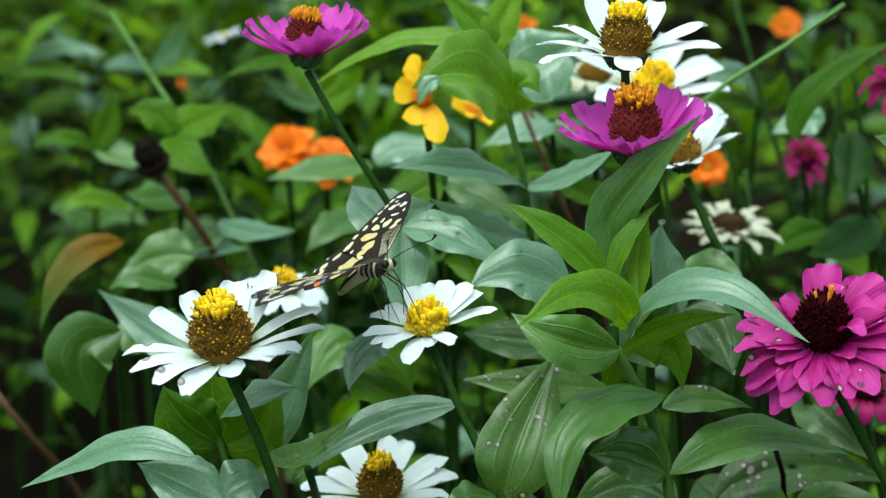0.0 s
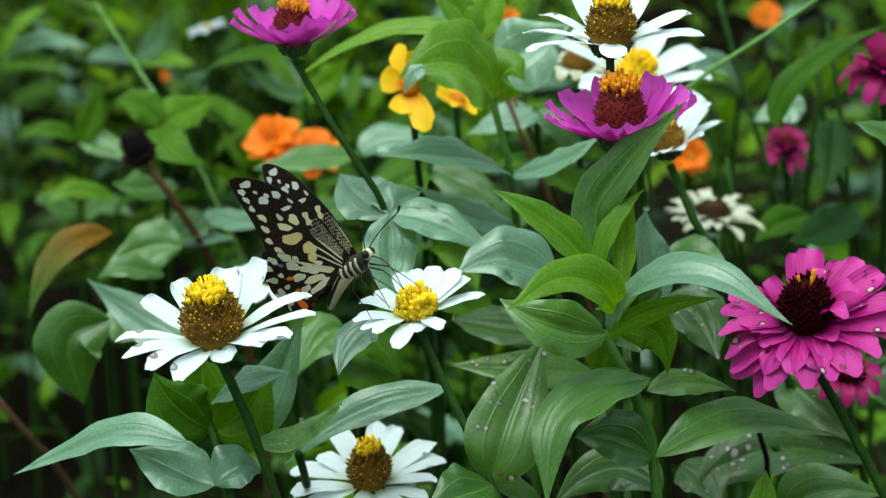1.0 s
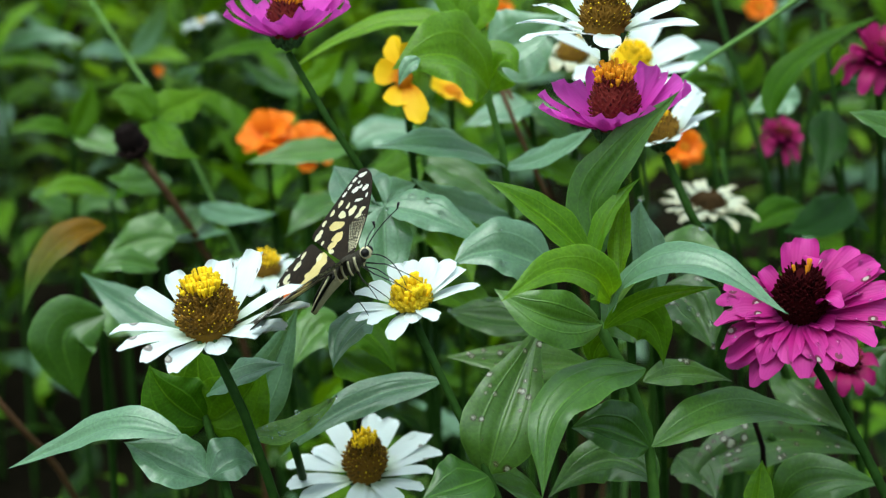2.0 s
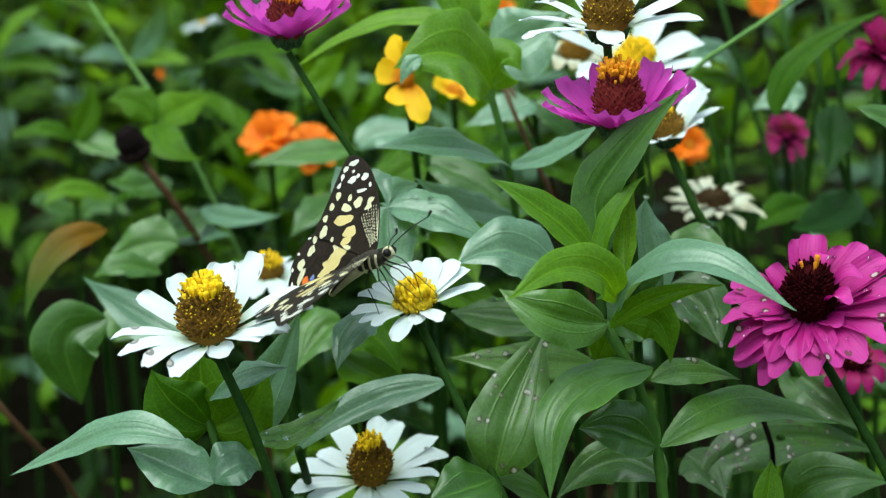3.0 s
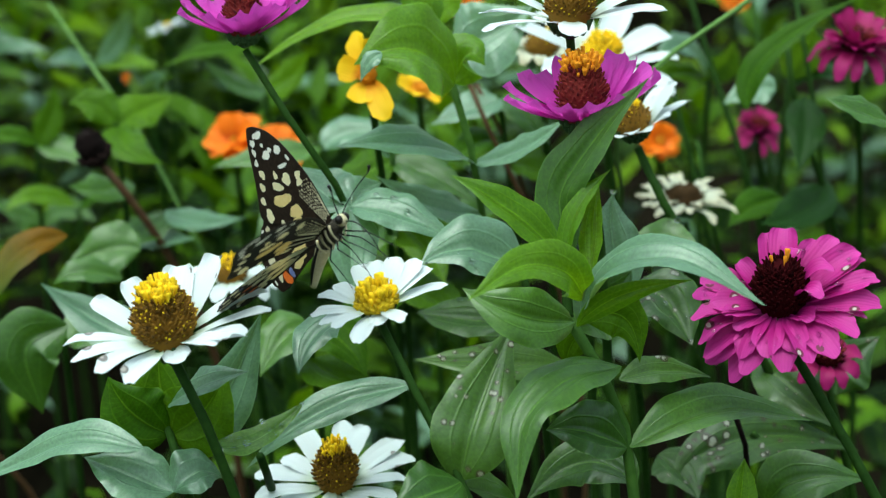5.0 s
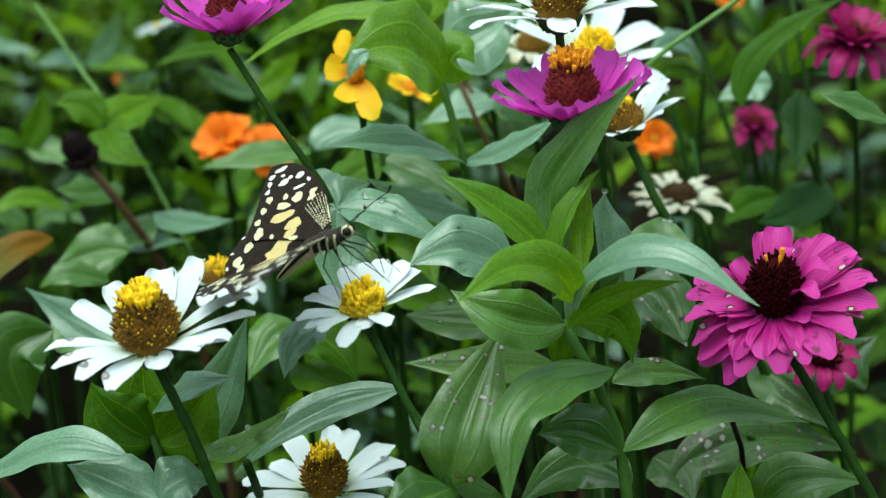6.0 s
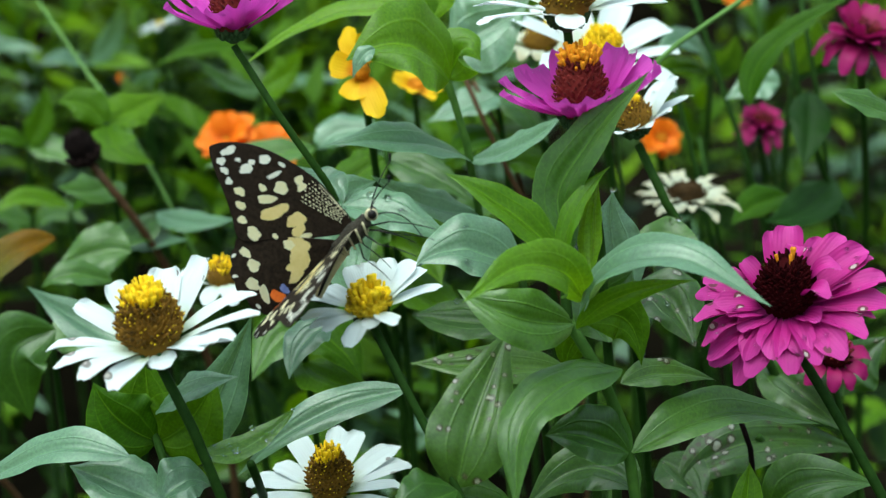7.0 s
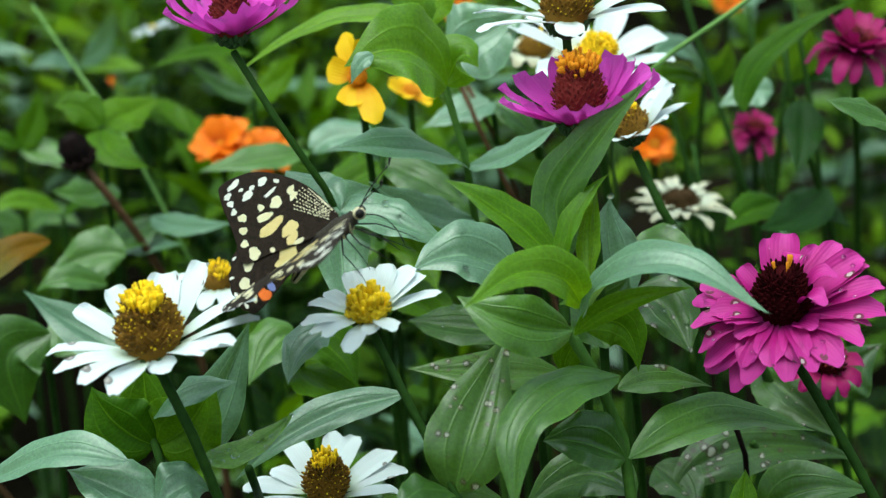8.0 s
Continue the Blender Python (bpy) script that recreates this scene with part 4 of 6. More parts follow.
grass_stalk([(-0.0706, 0.2744, 0.2931), (-0.0870, 0.2520, 0.3570), (-0.1130, 0.2750, 0.4040), (-0.1300, 0.3020, 0.4170), (-0.1580, 0.3350, 0.4480)], 0.0010, 0.0008, "pale green grass stalk leaning across the bed")
grass_stalk([(0.0936, 0.2107, 0.3783), (0.0934, 0.1438, 0.4547), (0.1200, 0.1496, 0.4706), (0.1455, 0.1557, 0.4874)], 0.0012, 0.0009, "thin pale grass stalk bending over the flowers")
grass_stalk([(0.1783, 0.2689, 0.2781), (0.1552, 0.2586, 0.3799), (0.1426, 0.2733, 0.4202), (0.1300, 0.2888, 0.4628)], 0.0017, 0.0013, "upright dull green flower stalk", STEM)
grass_stalk([(0.1515, 0.2689, 0.2781), (0.1350, 0.2543, 0.3681), (0.1262, 0.2681, 0.4060), (0.1225, 0.2733, 0.4202)], 0.0015, 0.0012, "upright dull green flower stalk", STEM)
grass_stalk([(0.0739, 0.2781, 0.3032), (0.0558, 0.2123, 0.3827), (0.0414, 0.2030, 0.4222), (0.0345, 0.2077, 0.4351)], 0.0011, 0.0009, "upright brownish flower stalk", STEM_BROWN)


for foot, middle, tip in (((0.1973, 0.3093, 0.2590), (0.1756, 0.3055, 0.3786), (0.1716, 0.3275, 0.4390)), ((0.1548, 0.3093, 0.2590), (0.1176, 0.2688, 0.3820), (0.1129, 0.2673, 0.4036)),
                          ((0.1917, 0.2371, 0.3208), (0.1738, 0.2284, 0.4271), (0.1691, 0.2398, 0.4582)), ((0.1502, 0.2337, 0.3113), (0.1302, 0.2107, 0.3783), (0.1261, 0.2204, 0.4049))):
    grass_stalk([foot, middle, tip], 0.0013, 0.0010, "thin dark green flower stalk in shade", STEM)


grass_stalk([(0.1140, 0.0500, 0.3280), (0.1110, 0.0450, 0.3540), (0.1050, 0.0400, 0.3710)], 0.0011, 0.0009, "bare blackened dead stalk", CONE_DARK)
grass_stalk([(-0.1550, 0.1600, 0.2970), (-0.1630, 0.1500, 0.3160), (-0.1770, 0.1500, 0.3390)], 0.0016, 0.0012, "leaning bare brown stalk", STEM_BROWN)
grass_stalk([(0.0550, 0.1900, 0.3850), (0.0410, 0.1900, 0.4150), (0.0310, 0.1900, 0.4400)], 0.0012, 0.0010, "thin straight brown flower stalk", STEM_BROWN)


# ---------- leafy plants between and behind the flowers ----------
def leafy_plant(base, stem_points, leaves, label, r=0.0018, group="leafy zinnia shoots", broad=0.38, drops=0, stalk=None):
    """leaves: tuples of curve points, width, face and material."""
    t = thing("leafy_plant", (base[0], base[1], 0), label, "plant", group)
    stem(t, [(base[0], base[1], 0)] + stem_points, r, r * 0.7, stalk)
    for points, width, face, m in leaves:
        leaf(t, points, width, face, m, broad=broad, drops=drops)
    return t


leafy_plant((0.0416, 0.1881, 0.3162), [(0.0308, 0.1059, 0.4156), (0.0262, 0.1025, 0.4453), (0.0214, 0.1084, 0.4616), (0.0165, 0.1237, 0.4776)], [
    ([(0.0220, 0.0994, 0.4630), (0.0094, 0.0862, 0.4788), (-0.0101, 0.0802, 0.4751)], 0.033, (0.1, -0.75, 0.8), LEAF_YOUNG),
    ([(-0.0010, 0.0780, 0.4790), (-0.0050, 0.0760, 0.4770), (-0.0080, 0.0740, 0.4710)], 0.006, (-0.3, -0.8, 0.6), LEAF_PALE),
    ([(0.0214, 0.1084, 0.4616), (0.0286, 0.1030, 0.4728), (0.0324, 0.1014, 0.4683)], 0.018, (0.2, -0.6, 0.8), LEAF_YOUNG),
    ([(0.0165, 0.1234, 0.4767), (-0.0126, 0.1338, 0.4793), (-0.0481, 0.1364, 0.4604)], 0.012, (0, -0.35, 1), LEAF_YOUNG),
    ([(0.0165, 0.1234, 0.4767), (0.0110, 0.1270, 0.4868), (-0.0046, 0.1317, 0.4996)], 0.012, (0, -0.9, 0.5), LEAF_YOUNG),
    ([(0.0165, 0.1234, 0.4767), (0.0208, 0.1277, 0.4886), (0.0286, 0.1324, 0.5015)], 0.013, (0, -0.9, 0.5), LEAF_YOUNG),
] + [
    ([(0.0238, 0.1471, 0.4639), (0.0361, 0.1485, 0.4678), (0.0524, 0.1520, 0.4774)], 0.030, (0, -0.8, 0.6), LEAF_PALE),
    ([(0.0276, 0.1077, 0.4336), (0.0086, 0.0845, 0.4479), (-0.0170, 0.0715, 0.4513)], 0.020, (0, -0.5, 1), LEAF_PALE),
    ([(0.0276, 0.1077, 0.4336), (0.0428, 0.0920, 0.4426), (0.0569, 0.0866, 0.4536)], 0.012, (0, -0.6, 1), LEAF_PALE),
    ([(0.0308, 0.1059, 0.4156), (0.0127, 0.0946, 0.4237), (-0.0045, 0.0894, 0.4355)], 0.015, (0, -0.6, 1), LEAF_PALE),
], "leafy zinnia shoot with cupped bright leaves", stalk=STEM_GREEN)
leafy_plant((0.0545, 0.0862, 0.2966), [(0.0450, 0.0507, 0.3810), (0.0399, 0.0447, 0.4168)], [
    ([(0.0399, 0.0450, 0.4176), (0.0238, 0.0436, 0.4266), (0.0080, 0.0377, 0.4233)], 0.024, (0, -0.6, 1), LEAF_PALE),
    ([(0.0527, 0.0391, 0.3884), (0.0293, 0.0357, 0.3919), (0.0055, 0.0362, 0.3933)], 0.014, (0, -0.6, 1), LEAF_SPOTTED),
    ([(0.0500, 0.0466, 0.3829), (0.0349, 0.0373, 0.3834), (0.0170, 0.0345, 0.3886)], 0.018, (0, -0.6, 1), None),
    ([(0.0442, 0.0475, 0.3983), (0.0212, 0.0569, 0.3981), (0.0067, 0.0616, 0.3981)], 0.016, (0, -0.6, 1), None),
], "leafy zinnia shoot with a blight-spotted lower leaf", drops=5)
leafy_plant((0.0939, 0.1250, 0.2731), [(0.0786, 0.0668, 0.3734), (0.0720, 0.0512, 0.4084)], [
    ([(0.0729, 0.0423, 0.4100), (0.0679, 0.0477, 0.4250), (0.0682, 0.0529, 0.4391)], 0.0185, (0.2, -0.8, 0.6), LEAF_PALE),
    ([(0.0768, 0.0559, 0.4083), (0.0833, 0.0504, 0.4064), (0.0911, 0.0366, 0.3943)], 0.021, (0.2, -0.8, 0.7), LEAF_SPOTTED),
    ([(0.0842, 0.0784, 0.4053), (0.0885, 0.0720, 0.4137), (0.1014, 0.0611, 0.4096)], 0.020, (0, -0.7, 0.8), None),
], "leafy zinnia shoot with dew drops and pale spots", drops=4)
leafy_plant((-0.1470, 0.2026, 0.2261), [(-0.1242, 0.1431, 0.3228), (-0.1230, 0.1362, 0.3687)], [
    ([(-0.1190, 0.1275, 0.3710), (-0.1318, 0.1214, 0.3672), (-0.1301, 0.1207, 0.3392)], 0.026, (0.1, -1, 0.5), None),
    ([(-0.1197, 0.1369, 0.3578), (-0.1137, 0.1480, 0.3623), (-0.1027, 0.1509, 0.3702)], 0.020, (0, -0.7, 0.8), None),
    ([(-0.1244, 0.1680, 0.3911), (-0.1434, 0.1568, 0.3863), (-0.1526, 0.1397, 0.3655)], 0.014, (-0.3, -0.8, 0.7), LEAF_OLD),
    ([(-0.1039, 0.1622, 0.3752), (-0.1175, 0.1551, 0.3817), (-0.1285, 0.1533, 0.3769)], 0.013, (-0.1, -0.5, 0.8), None),
    ([(-0.1004, 0.1868, 0.3778), (-0.1141, 0.1869, 0.3781), (-0.1301, 0.1847, 0.3720)], 0.022, (-0.1, -0.7, 0.7), None),
], "drooping dark leaves with a yellowing brown-edged leaf")
leafy_plant((-0.0440, 0.0668, 0.3084), [(-0.0394, 0.0236, 0.3588), (-0.0398, 0.0028, 0.3797)], [
    ([(-0.0270, 0.0040, 0.3950), (-0.0410, -0.0080, 0.3900), (-0.0520, -0.0120, 0.3920)], 0.0085, (0.1, -0.45, 1), LEAF_DEWY),
], "curled young leaf holding dew drops", broad=0.62, drops=16)
leafy_plant((0.1579, 0.1175, 0.2524), [(0.1311, 0.0736, 0.3269), (0.1164, 0.0591, 0.3521)], [
    ([(0.0888, 0.0465, 0.3437), (0.1172, 0.0588, 0.3512), (0.1539, 0.0645, 0.3410)], 0.019, (0, -0.7, 0.8), LEAF_SPOTTED),
    ([(0.1227, 0.0875, 0.3651), (0.1330, 0.0719, 0.3613), (0.1438, 0.0592, 0.3525)], 0.020, (0, -0.8, 0.6), LEAF_SPOTTED),
    ([(0.0849, 0.0571, 0.3466), (0.0907, 0.0472, 0.3454), (0.0945, 0.0361, 0.3409)], 0.018, (0.2, -0.8, 0.6), LEAF_SPOTTED),
    ([(0.0995, 0.0022, 0.3520), (0.1011, 0.0057, 0.3616), (0.1020, 0.0087, 0.3699)], 0.009, (0.0, -1, 0.3), LEAF_YOUNG),
    ([(0.1144, 0.0274, 0.3432), (0.1231, 0.0222, 0.3549), (0.1443, 0.0218, 0.3536)], 0.020, (0.0, -0.7, 0.8), None),
    ([(0.1502, 0.0832, 0.3534), (0.1543, 0.0866, 0.3626), (0.1664, 0.0899, 0.3716)], 0.020, (0.0, -0.9, 0.6), LEAF_SPOTTED),
], "spotted broad leaves under the magenta zinnia")
leafy_plant((0.2077, 0.2689, 0.2781), [(0.1786, 0.2123, 0.3827), (0.1612, 0.2046, 0.4265), (0.1589, 0.2147, 0.4544)], [
    ([(0.1376, 0.1816, 0.4284), (0.1469, 0.1890, 0.4490), (0.1800, 0.1870, 0.4692)], 0.012, (-0.4, -0.6, 0.8), LEAF_SHADE),
    ([(0.1610, 0.0763, 0.4514), (0.1487, 0.0736, 0.4572), (0.1379, 0.0751, 0.4611)], 0.012, (-0.2, -0.5, 1), None),
    ([(0.1656, 0.2044, 0.4262), (0.1618, 0.1869, 0.4172), (0.1566, 0.1731, 0.4052)], 0.016, (-0.1, -1, 0.4), LEAF_DARKENED),
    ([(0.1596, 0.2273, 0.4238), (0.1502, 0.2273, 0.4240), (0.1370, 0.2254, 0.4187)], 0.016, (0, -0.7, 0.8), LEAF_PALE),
    ([(0.1802, 0.2138, 0.3868), (0.1624, 0.1888, 0.3833), (0.1432, 0.1748, 0.3838)], 0.019, (0, -0.6, 0.8), LEAF_DARKENED),
], "tall leafy shoot with drooping shaded leaves")


leafy_plant((-0.0311, 0.3497, 0.2399), [(-0.0282, 0.2526, 0.3634), (-0.0297, 0.2429, 0.4018)], [
    ([(-0.0297, 0.2423, 0.4002), (-0.0515, 0.2331, 0.4010), (-0.0751, 0.2274, 0.3983)], 0.016, (0, -0.5, 1), LEAF),
    ([(-0.0297, 0.2423, 0.4002), (-0.0156, 0.2448, 0.4071), (0.0040, 0.2433, 0.4029)], 0.018, (0, -0.5, 1), LEAF_PALE),
    ([(-0.0292, 0.2392, 0.3786), (-0.0434, 0.2127, 0.3839), (-0.0568, 0.1999, 0.3747)], 0.020, (-0.2, -0.6, 1), None),
], "leafy shoot in front of the orange cosmos flowers")
leafy_plant((-0.1357, 0.3497, 0.2399), [(-0.1168, 0.2543, 0.3681), (-0.1161, 0.2471, 0.4133)], [
    ([(-0.1161, 0.2467, 0.4121), (-0.1048, 0.2212, 0.4071), (-0.0930, 0.2196, 0.4027)], 0.018, (0.2, -0.6, 0.8), LEAF_SHADE),
    ([(-0.1161, 0.2467, 0.4121), (-0.1254, 0.2500, 0.4213), (-0.1363, 0.2500, 0.4213)], 0.016, (-0.1, -0.7, 0.8), LEAF_SHADE),
    ([(-0.1161, 0.2467, 0.4121), (-0.1079, 0.2617, 0.4143), (-0.0941, 0.2724, 0.4178)], 0.020, (0.1, -0.7, 0.8), LEAF_SHADE),
    ([(-0.1166, 0.2519, 0.3874), (-0.1229, 0.2375, 0.3869), (-0.1358, 0.2299, 0.3919)], 0.022, (0.1, -0.5, 1), None),
    ([(-0.1168, 0.2526, 0.3634), (-0.1034, 0.2300, 0.3663), (-0.0812, 0.2091, 0.3739)], 0.020, (0.1, -0.5, 1), LEAF_PALE),
], "leafy shoot with a bright broad top leaf pair")
leafy_plant((-0.2029, 0.4306, 0.2018), [(-0.1836, 0.3784, 0.3186), (-0.1802, 0.3734, 0.3699)], [
    ([(-0.1802, 0.3729, 0.3685), (-0.1927, 0.3663, 0.3764), (-0.2102, 0.3603, 0.3731)], 0.013, (0.1, -0.5, 1), LEAF_SHADE),
    ([(-0.1802, 0.3729, 0.3685), (-0.1729, 0.3773, 0.3808), (-0.1700, 0.3833, 0.3972)], 0.014, (0.3, -0.8, 0.5), LEAF_SHADE),
    ([(-0.1802, 0.3729, 0.3685), (-0.1700, 0.3724, 0.3671), (-0.1538, 0.3609, 0.3616)], 0.018, (0.1, -0.5, 1), None),
    ([(-0.1836, 0.3804, 0.3242), (-0.1965, 0.3740, 0.3327), (-0.2031, 0.3661, 0.3370)], 0.020, (0.1, -0.5, 1), None),
    ([(-0.1836, 0.3804, 0.3242), (-0.1698, 0.3740, 0.3327), (-0.1519, 0.3636, 0.3301)], 0.020, (0.1, -0.5, 1), None),
], "leafy shoot with pointed bright leaves")


leafy_plant((0.0041, 0.2199, 0.2734), [(0.0036, 0.1664, 0.3608), (0.0014, 0.1619, 0.4003), (0.0003, 0.1608, 0.4233)], [
    ([(0.0003, 0.1636, 0.4180), (-0.0115, 0.1575, 0.4143), (-0.0284, 0.1492, 0.4047)], 0.018, (-0.1, -0.5, 1), LEAF_SHADE),
    ([(0.0003, 0.1636, 0.4180), (0.0142, 0.1575, 0.4143), (0.0311, 0.1492, 0.4047)], 0.018, (0.1, -0.5, 1), LEAF),
    ([(0.0009, 0.1633, 0.4044), (0.0099, 0.1535, 0.4032), (0.0245, 0.1400, 0.3923)], 0.020, (0.1, -0.5, 1), LEAF_SHADE),
    ([(0.0014, 0.1604, 0.3962), (0.0120, 0.1483, 0.3891), (0.0182, 0.1349, 0.3784)], 0.018, (0.2, -0.7, 0.8), LEAF_YOUNG),
    ([(0.0014, 0.1604, 0.3962), (-0.0094, 0.1498, 0.3932), (-0.0177, 0.1364, 0.3824)], 0.018, (-0.2, -0.7, 0.8), LEAF),
    ([(0.0025, 0.1627, 0.3767), (0.0142, 0.1417, 0.3710), (0.0327, 0.1265, 0.3683)], 0.020, (0.2, -0.5, 1), LEAF_SHADE),
    ([(0.0025, 0.1627, 0.3767), (-0.0094, 0.1410, 0.3690), (-0.0259, 0.1265, 0.3683)], 0.020, (-0.2, -0.5, 1), LEAF_SHADE),
], "bright green shoot behind the butterfly")
leafy_plant((0.0605, 0.2689, 0.2781), [(0.0511, 0.2058, 0.3650), (0.0462, 0.2010, 0.4037), (0.0437, 0.2061, 0.4308)], [
    ([(0.0437, 0.2057, 0.4297), (0.0513, 0.1999, 0.4267), (0.0622, 0.1906, 0.4141)], 0.018, (0.2, -0.5, 1), LEAF),
    ([(0.0437, 0.2057, 0.4297), (0.0331, 0.2003, 0.4277), (0.0149, 0.1937, 0.4226)], 0.018, (-0.2, -0.5, 1), LEAF_PALE),
    ([(0.0451, 0.2041, 0.4123), (0.0343, 0.1956, 0.4149), (0.0215, 0.1840, 0.4091)], 0.018, (-0.2, -0.5, 1), LEAF_SHADE),
    ([(0.0462, 0.2010, 0.4037), (0.0585, 0.1960, 0.4029), (0.0694, 0.1879, 0.3936)], 0.018, (0.2, -0.5, 1), LEAF_SHADE),
    ([(0.0480, 0.2039, 0.3857), (0.0359, 0.1955, 0.3886), (0.0218, 0.1832, 0.3809)], 0.020, (-0.2, -0.5, 1), LEAF),
], "bright green shoot behind the leafy zinnia")
leafy_plant((-0.0339, 0.1719, 0.2718), [(-0.0294, 0.1072, 0.3543), (-0.0305, 0.0979, 0.3806)], [
    ([(-0.0305, 0.0975, 0.3796), (-0.0381, 0.0924, 0.3786), (-0.0466, 0.0837, 0.3676)], 0.020, (-0.2, -0.6, 1), LEAF),
    ([(-0.0305, 0.0975, 0.3796), (-0.0184, 0.0917, 0.3768), (-0.0105, 0.0830, 0.3657)], 0.018, (0.2, -0.6, 1), LEAF_SHADE),
    ([(-0.0300, 0.1019, 0.3657), (-0.0206, 0.0917, 0.3638), (-0.0047, 0.0857, 0.3601)], 0.020, (0.2, -0.5, 1), LEAF_SHADE),
], "low green shoot between the white zinnias")


leafy_plant((-0.1976, 0.6300, 0), [(-0.1900, 0.6120, 0.2848), (-0.1900, 0.6000, 0.3560)], [
    ([(-0.1900, 0.6000, 0.3560), (-0.2020, 0.5880, 0.3630), (-0.2170, 0.5760, 0.3620)], 0.016, (0, -0.6, 0.9), LEAF_PALE),
    ([(-0.1900, 0.6000, 0.3560), (-0.1710, 0.5880, 0.3750), (-0.1620, 0.5760, 0.3980)], 0.016, (0, -0.8, 0.5), LEAF_PALE),
    ([(-0.1900, 0.6000, 0.3560), (-0.1660, 0.5880, 0.3600), (-0.1460, 0.5760, 0.3580)], 0.014, (0, -0.6, 0.9), LEAF_YOUNG),
], "leafy shoot with pale shining leaves far back")
leafy_plant((-0.2933, 0.6500, 0), [(-0.2820, 0.6320, 0.2840), (-0.2820, 0.6200, 0.3550)], [
    ([(-0.2820, 0.6200, 0.3550), (-0.2510, 0.6080, 0.3680), (-0.2160, 0.5960, 0.3650)], 0.015, (0, -0.6, 0.9), LEAF_PALE),
    ([(-0.2830, 0.6200, 0.3470), (-0.2580, 0.6080, 0.3550), (-0.2310, 0.5960, 0.3460)], 0.016, (0, -0.6, 0.9), LEAF_YOUNG),
    ([(-0.2820, 0.6200, 0.3550), (-0.2630, 0.6080, 0.3790), (-0.2410, 0.5960, 0.3930)], 0.018, (0, -0.6, 0.9), LEAF_YOUNG),
], "leafy shoot with long light green leaves")
leafy_plant((-0.1352, 0.4700, 0), [(-0.1300, 0.4520, 0.2960), (-0.1300, 0.4400, 0.3700)], [
    ([(-0.1300, 0.4400, 0.3700), (-0.1280, 0.4280, 0.3830), (-0.1180, 0.4160, 0.3940)], 0.013, (0.2, -0.8, 0.5), LEAF_PALE),
    ([(-0.1300, 0.4400, 0.3700), (-0.1350, 0.4280, 0.3820), (-0.1370, 0.4160, 0.3940)], 0.011, (-0.2, -0.8, 0.5), LEAF_PALE),
    ([(-0.1300, 0.4400, 0.3700), (-0.1130, 0.4280, 0.3690), (-0.1020, 0.4160, 0.3610)], 0.016, (0, -0.6, 0.9), LEAF_SHADE),
], "leafy shoot with upright waxy leaves")
leafy_plant((-0.0624, 0.3700, 0), [(-0.0600, 0.3520, 0.3224), (-0.0600, 0.3400, 0.4030)], [
    ([(-0.0600, 0.3400, 0.4030), (-0.0720, 0.3280, 0.4070), (-0.0860, 0.3160, 0.4230)], 0.016, (0, -0.6, 0.9), LEAF),
    ([(-0.0590, 0.3400, 0.4200), (-0.0820, 0.3280, 0.4250), (-0.1050, 0.3160, 0.4200)], 0.009, (0, -0.6, 0.9), LEAF_SHADE),
    ([(-0.0600, 0.3400, 0.4030), (-0.0470, 0.3280, 0.4110), (-0.0370, 0.3160, 0.4260)], 0.018, (0, -0.8, 0.6), LEAF_YOUNG),
], "leafy shoot behind the slanting purple zinnia stem")
leafy_plant((-0.1664, 0.3900, 0), [(-0.1600, 0.3720, 0.2704), (-0.1600, 0.3600, 0.3380)], [
    ([(-0.1600, 0.3600, 0.3400), (-0.1780, 0.3480, 0.3500), (-0.1910, 0.3360, 0.3450)], 0.013, (0, -0.6, 0.9), LEAF_YOUNG),
    ([(-0.1600, 0.3600, 0.3380), (-0.1450, 0.3480, 0.3500), (-0.1330, 0.3360, 0.3540)], 0.014, (0, -0.6, 0.9), LEAF_SHADE),
], "small leafy shoot with a yellow-green leaf")
leafy_plant((-0.0998, 0.2600, 0), [(-0.0960, 0.2420, 0.3024), (-0.0960, 0.2300, 0.3780)], [
    ([(-0.0960, 0.2300, 0.3790), (-0.0810, 0.2180, 0.3780), (-0.0600, 0.2060, 0.3830)], 0.012, (0, -0.6, 0.9), LEAF_PALE),
    ([(-0.0960, 0.2300, 0.3780), (-0.1050, 0.2180, 0.3740), (-0.1180, 0.2060, 0.3760)], 0.016, (0, -0.6, 0.9), LEAF),
], "low leafy shoot at the foot of the grass stalk")
leafy_plant((0.1518, 0.3300, 0), [(0.1460, 0.3120, 0.3288), (0.1460, 0.3000, 0.4110)], [
    ([(0.1460, 0.3000, 0.4120), (0.1320, 0.2880, 0.4290), (0.1170, 0.2760, 0.4260)], 0.018, (0, -0.6, 0.9), LEAF_PALE),
    ([(0.1460, 0.3000, 0.4110), (0.1510, 0.2880, 0.4210), (0.1510, 0.2760, 0.4340)], 0.014, (0, -0.9, 0.4), LEAF),
    ([(0.1460, 0.3000, 0.4110), (0.1290, 0.2880, 0.4170), (0.1150, 0.2760, 0.4160)], 0.014, (0, -0.6, 0.9), LEAF_SHADE),
], "leafy shoot behind the bending grass stalk")
leafy_plant((0.1799, 0.2900, 0), [(0.1730, 0.2720, 0.3344), (0.1730, 0.2600, 0.4180)], [
    ([(0.1730, 0.2600, 0.4190), (0.1760, 0.2480, 0.4340), (0.1760, 0.2360, 0.4470)], 0.018, (0, -0.9, 0.5), LEAF),
    ([(0.1730, 0.2600, 0.4180), (0.1830, 0.2480, 0.4250), (0.1900, 0.2360, 0.4230)], 0.015, (0, -0.6, 0.9), LEAF_DARKENED),
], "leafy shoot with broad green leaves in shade")
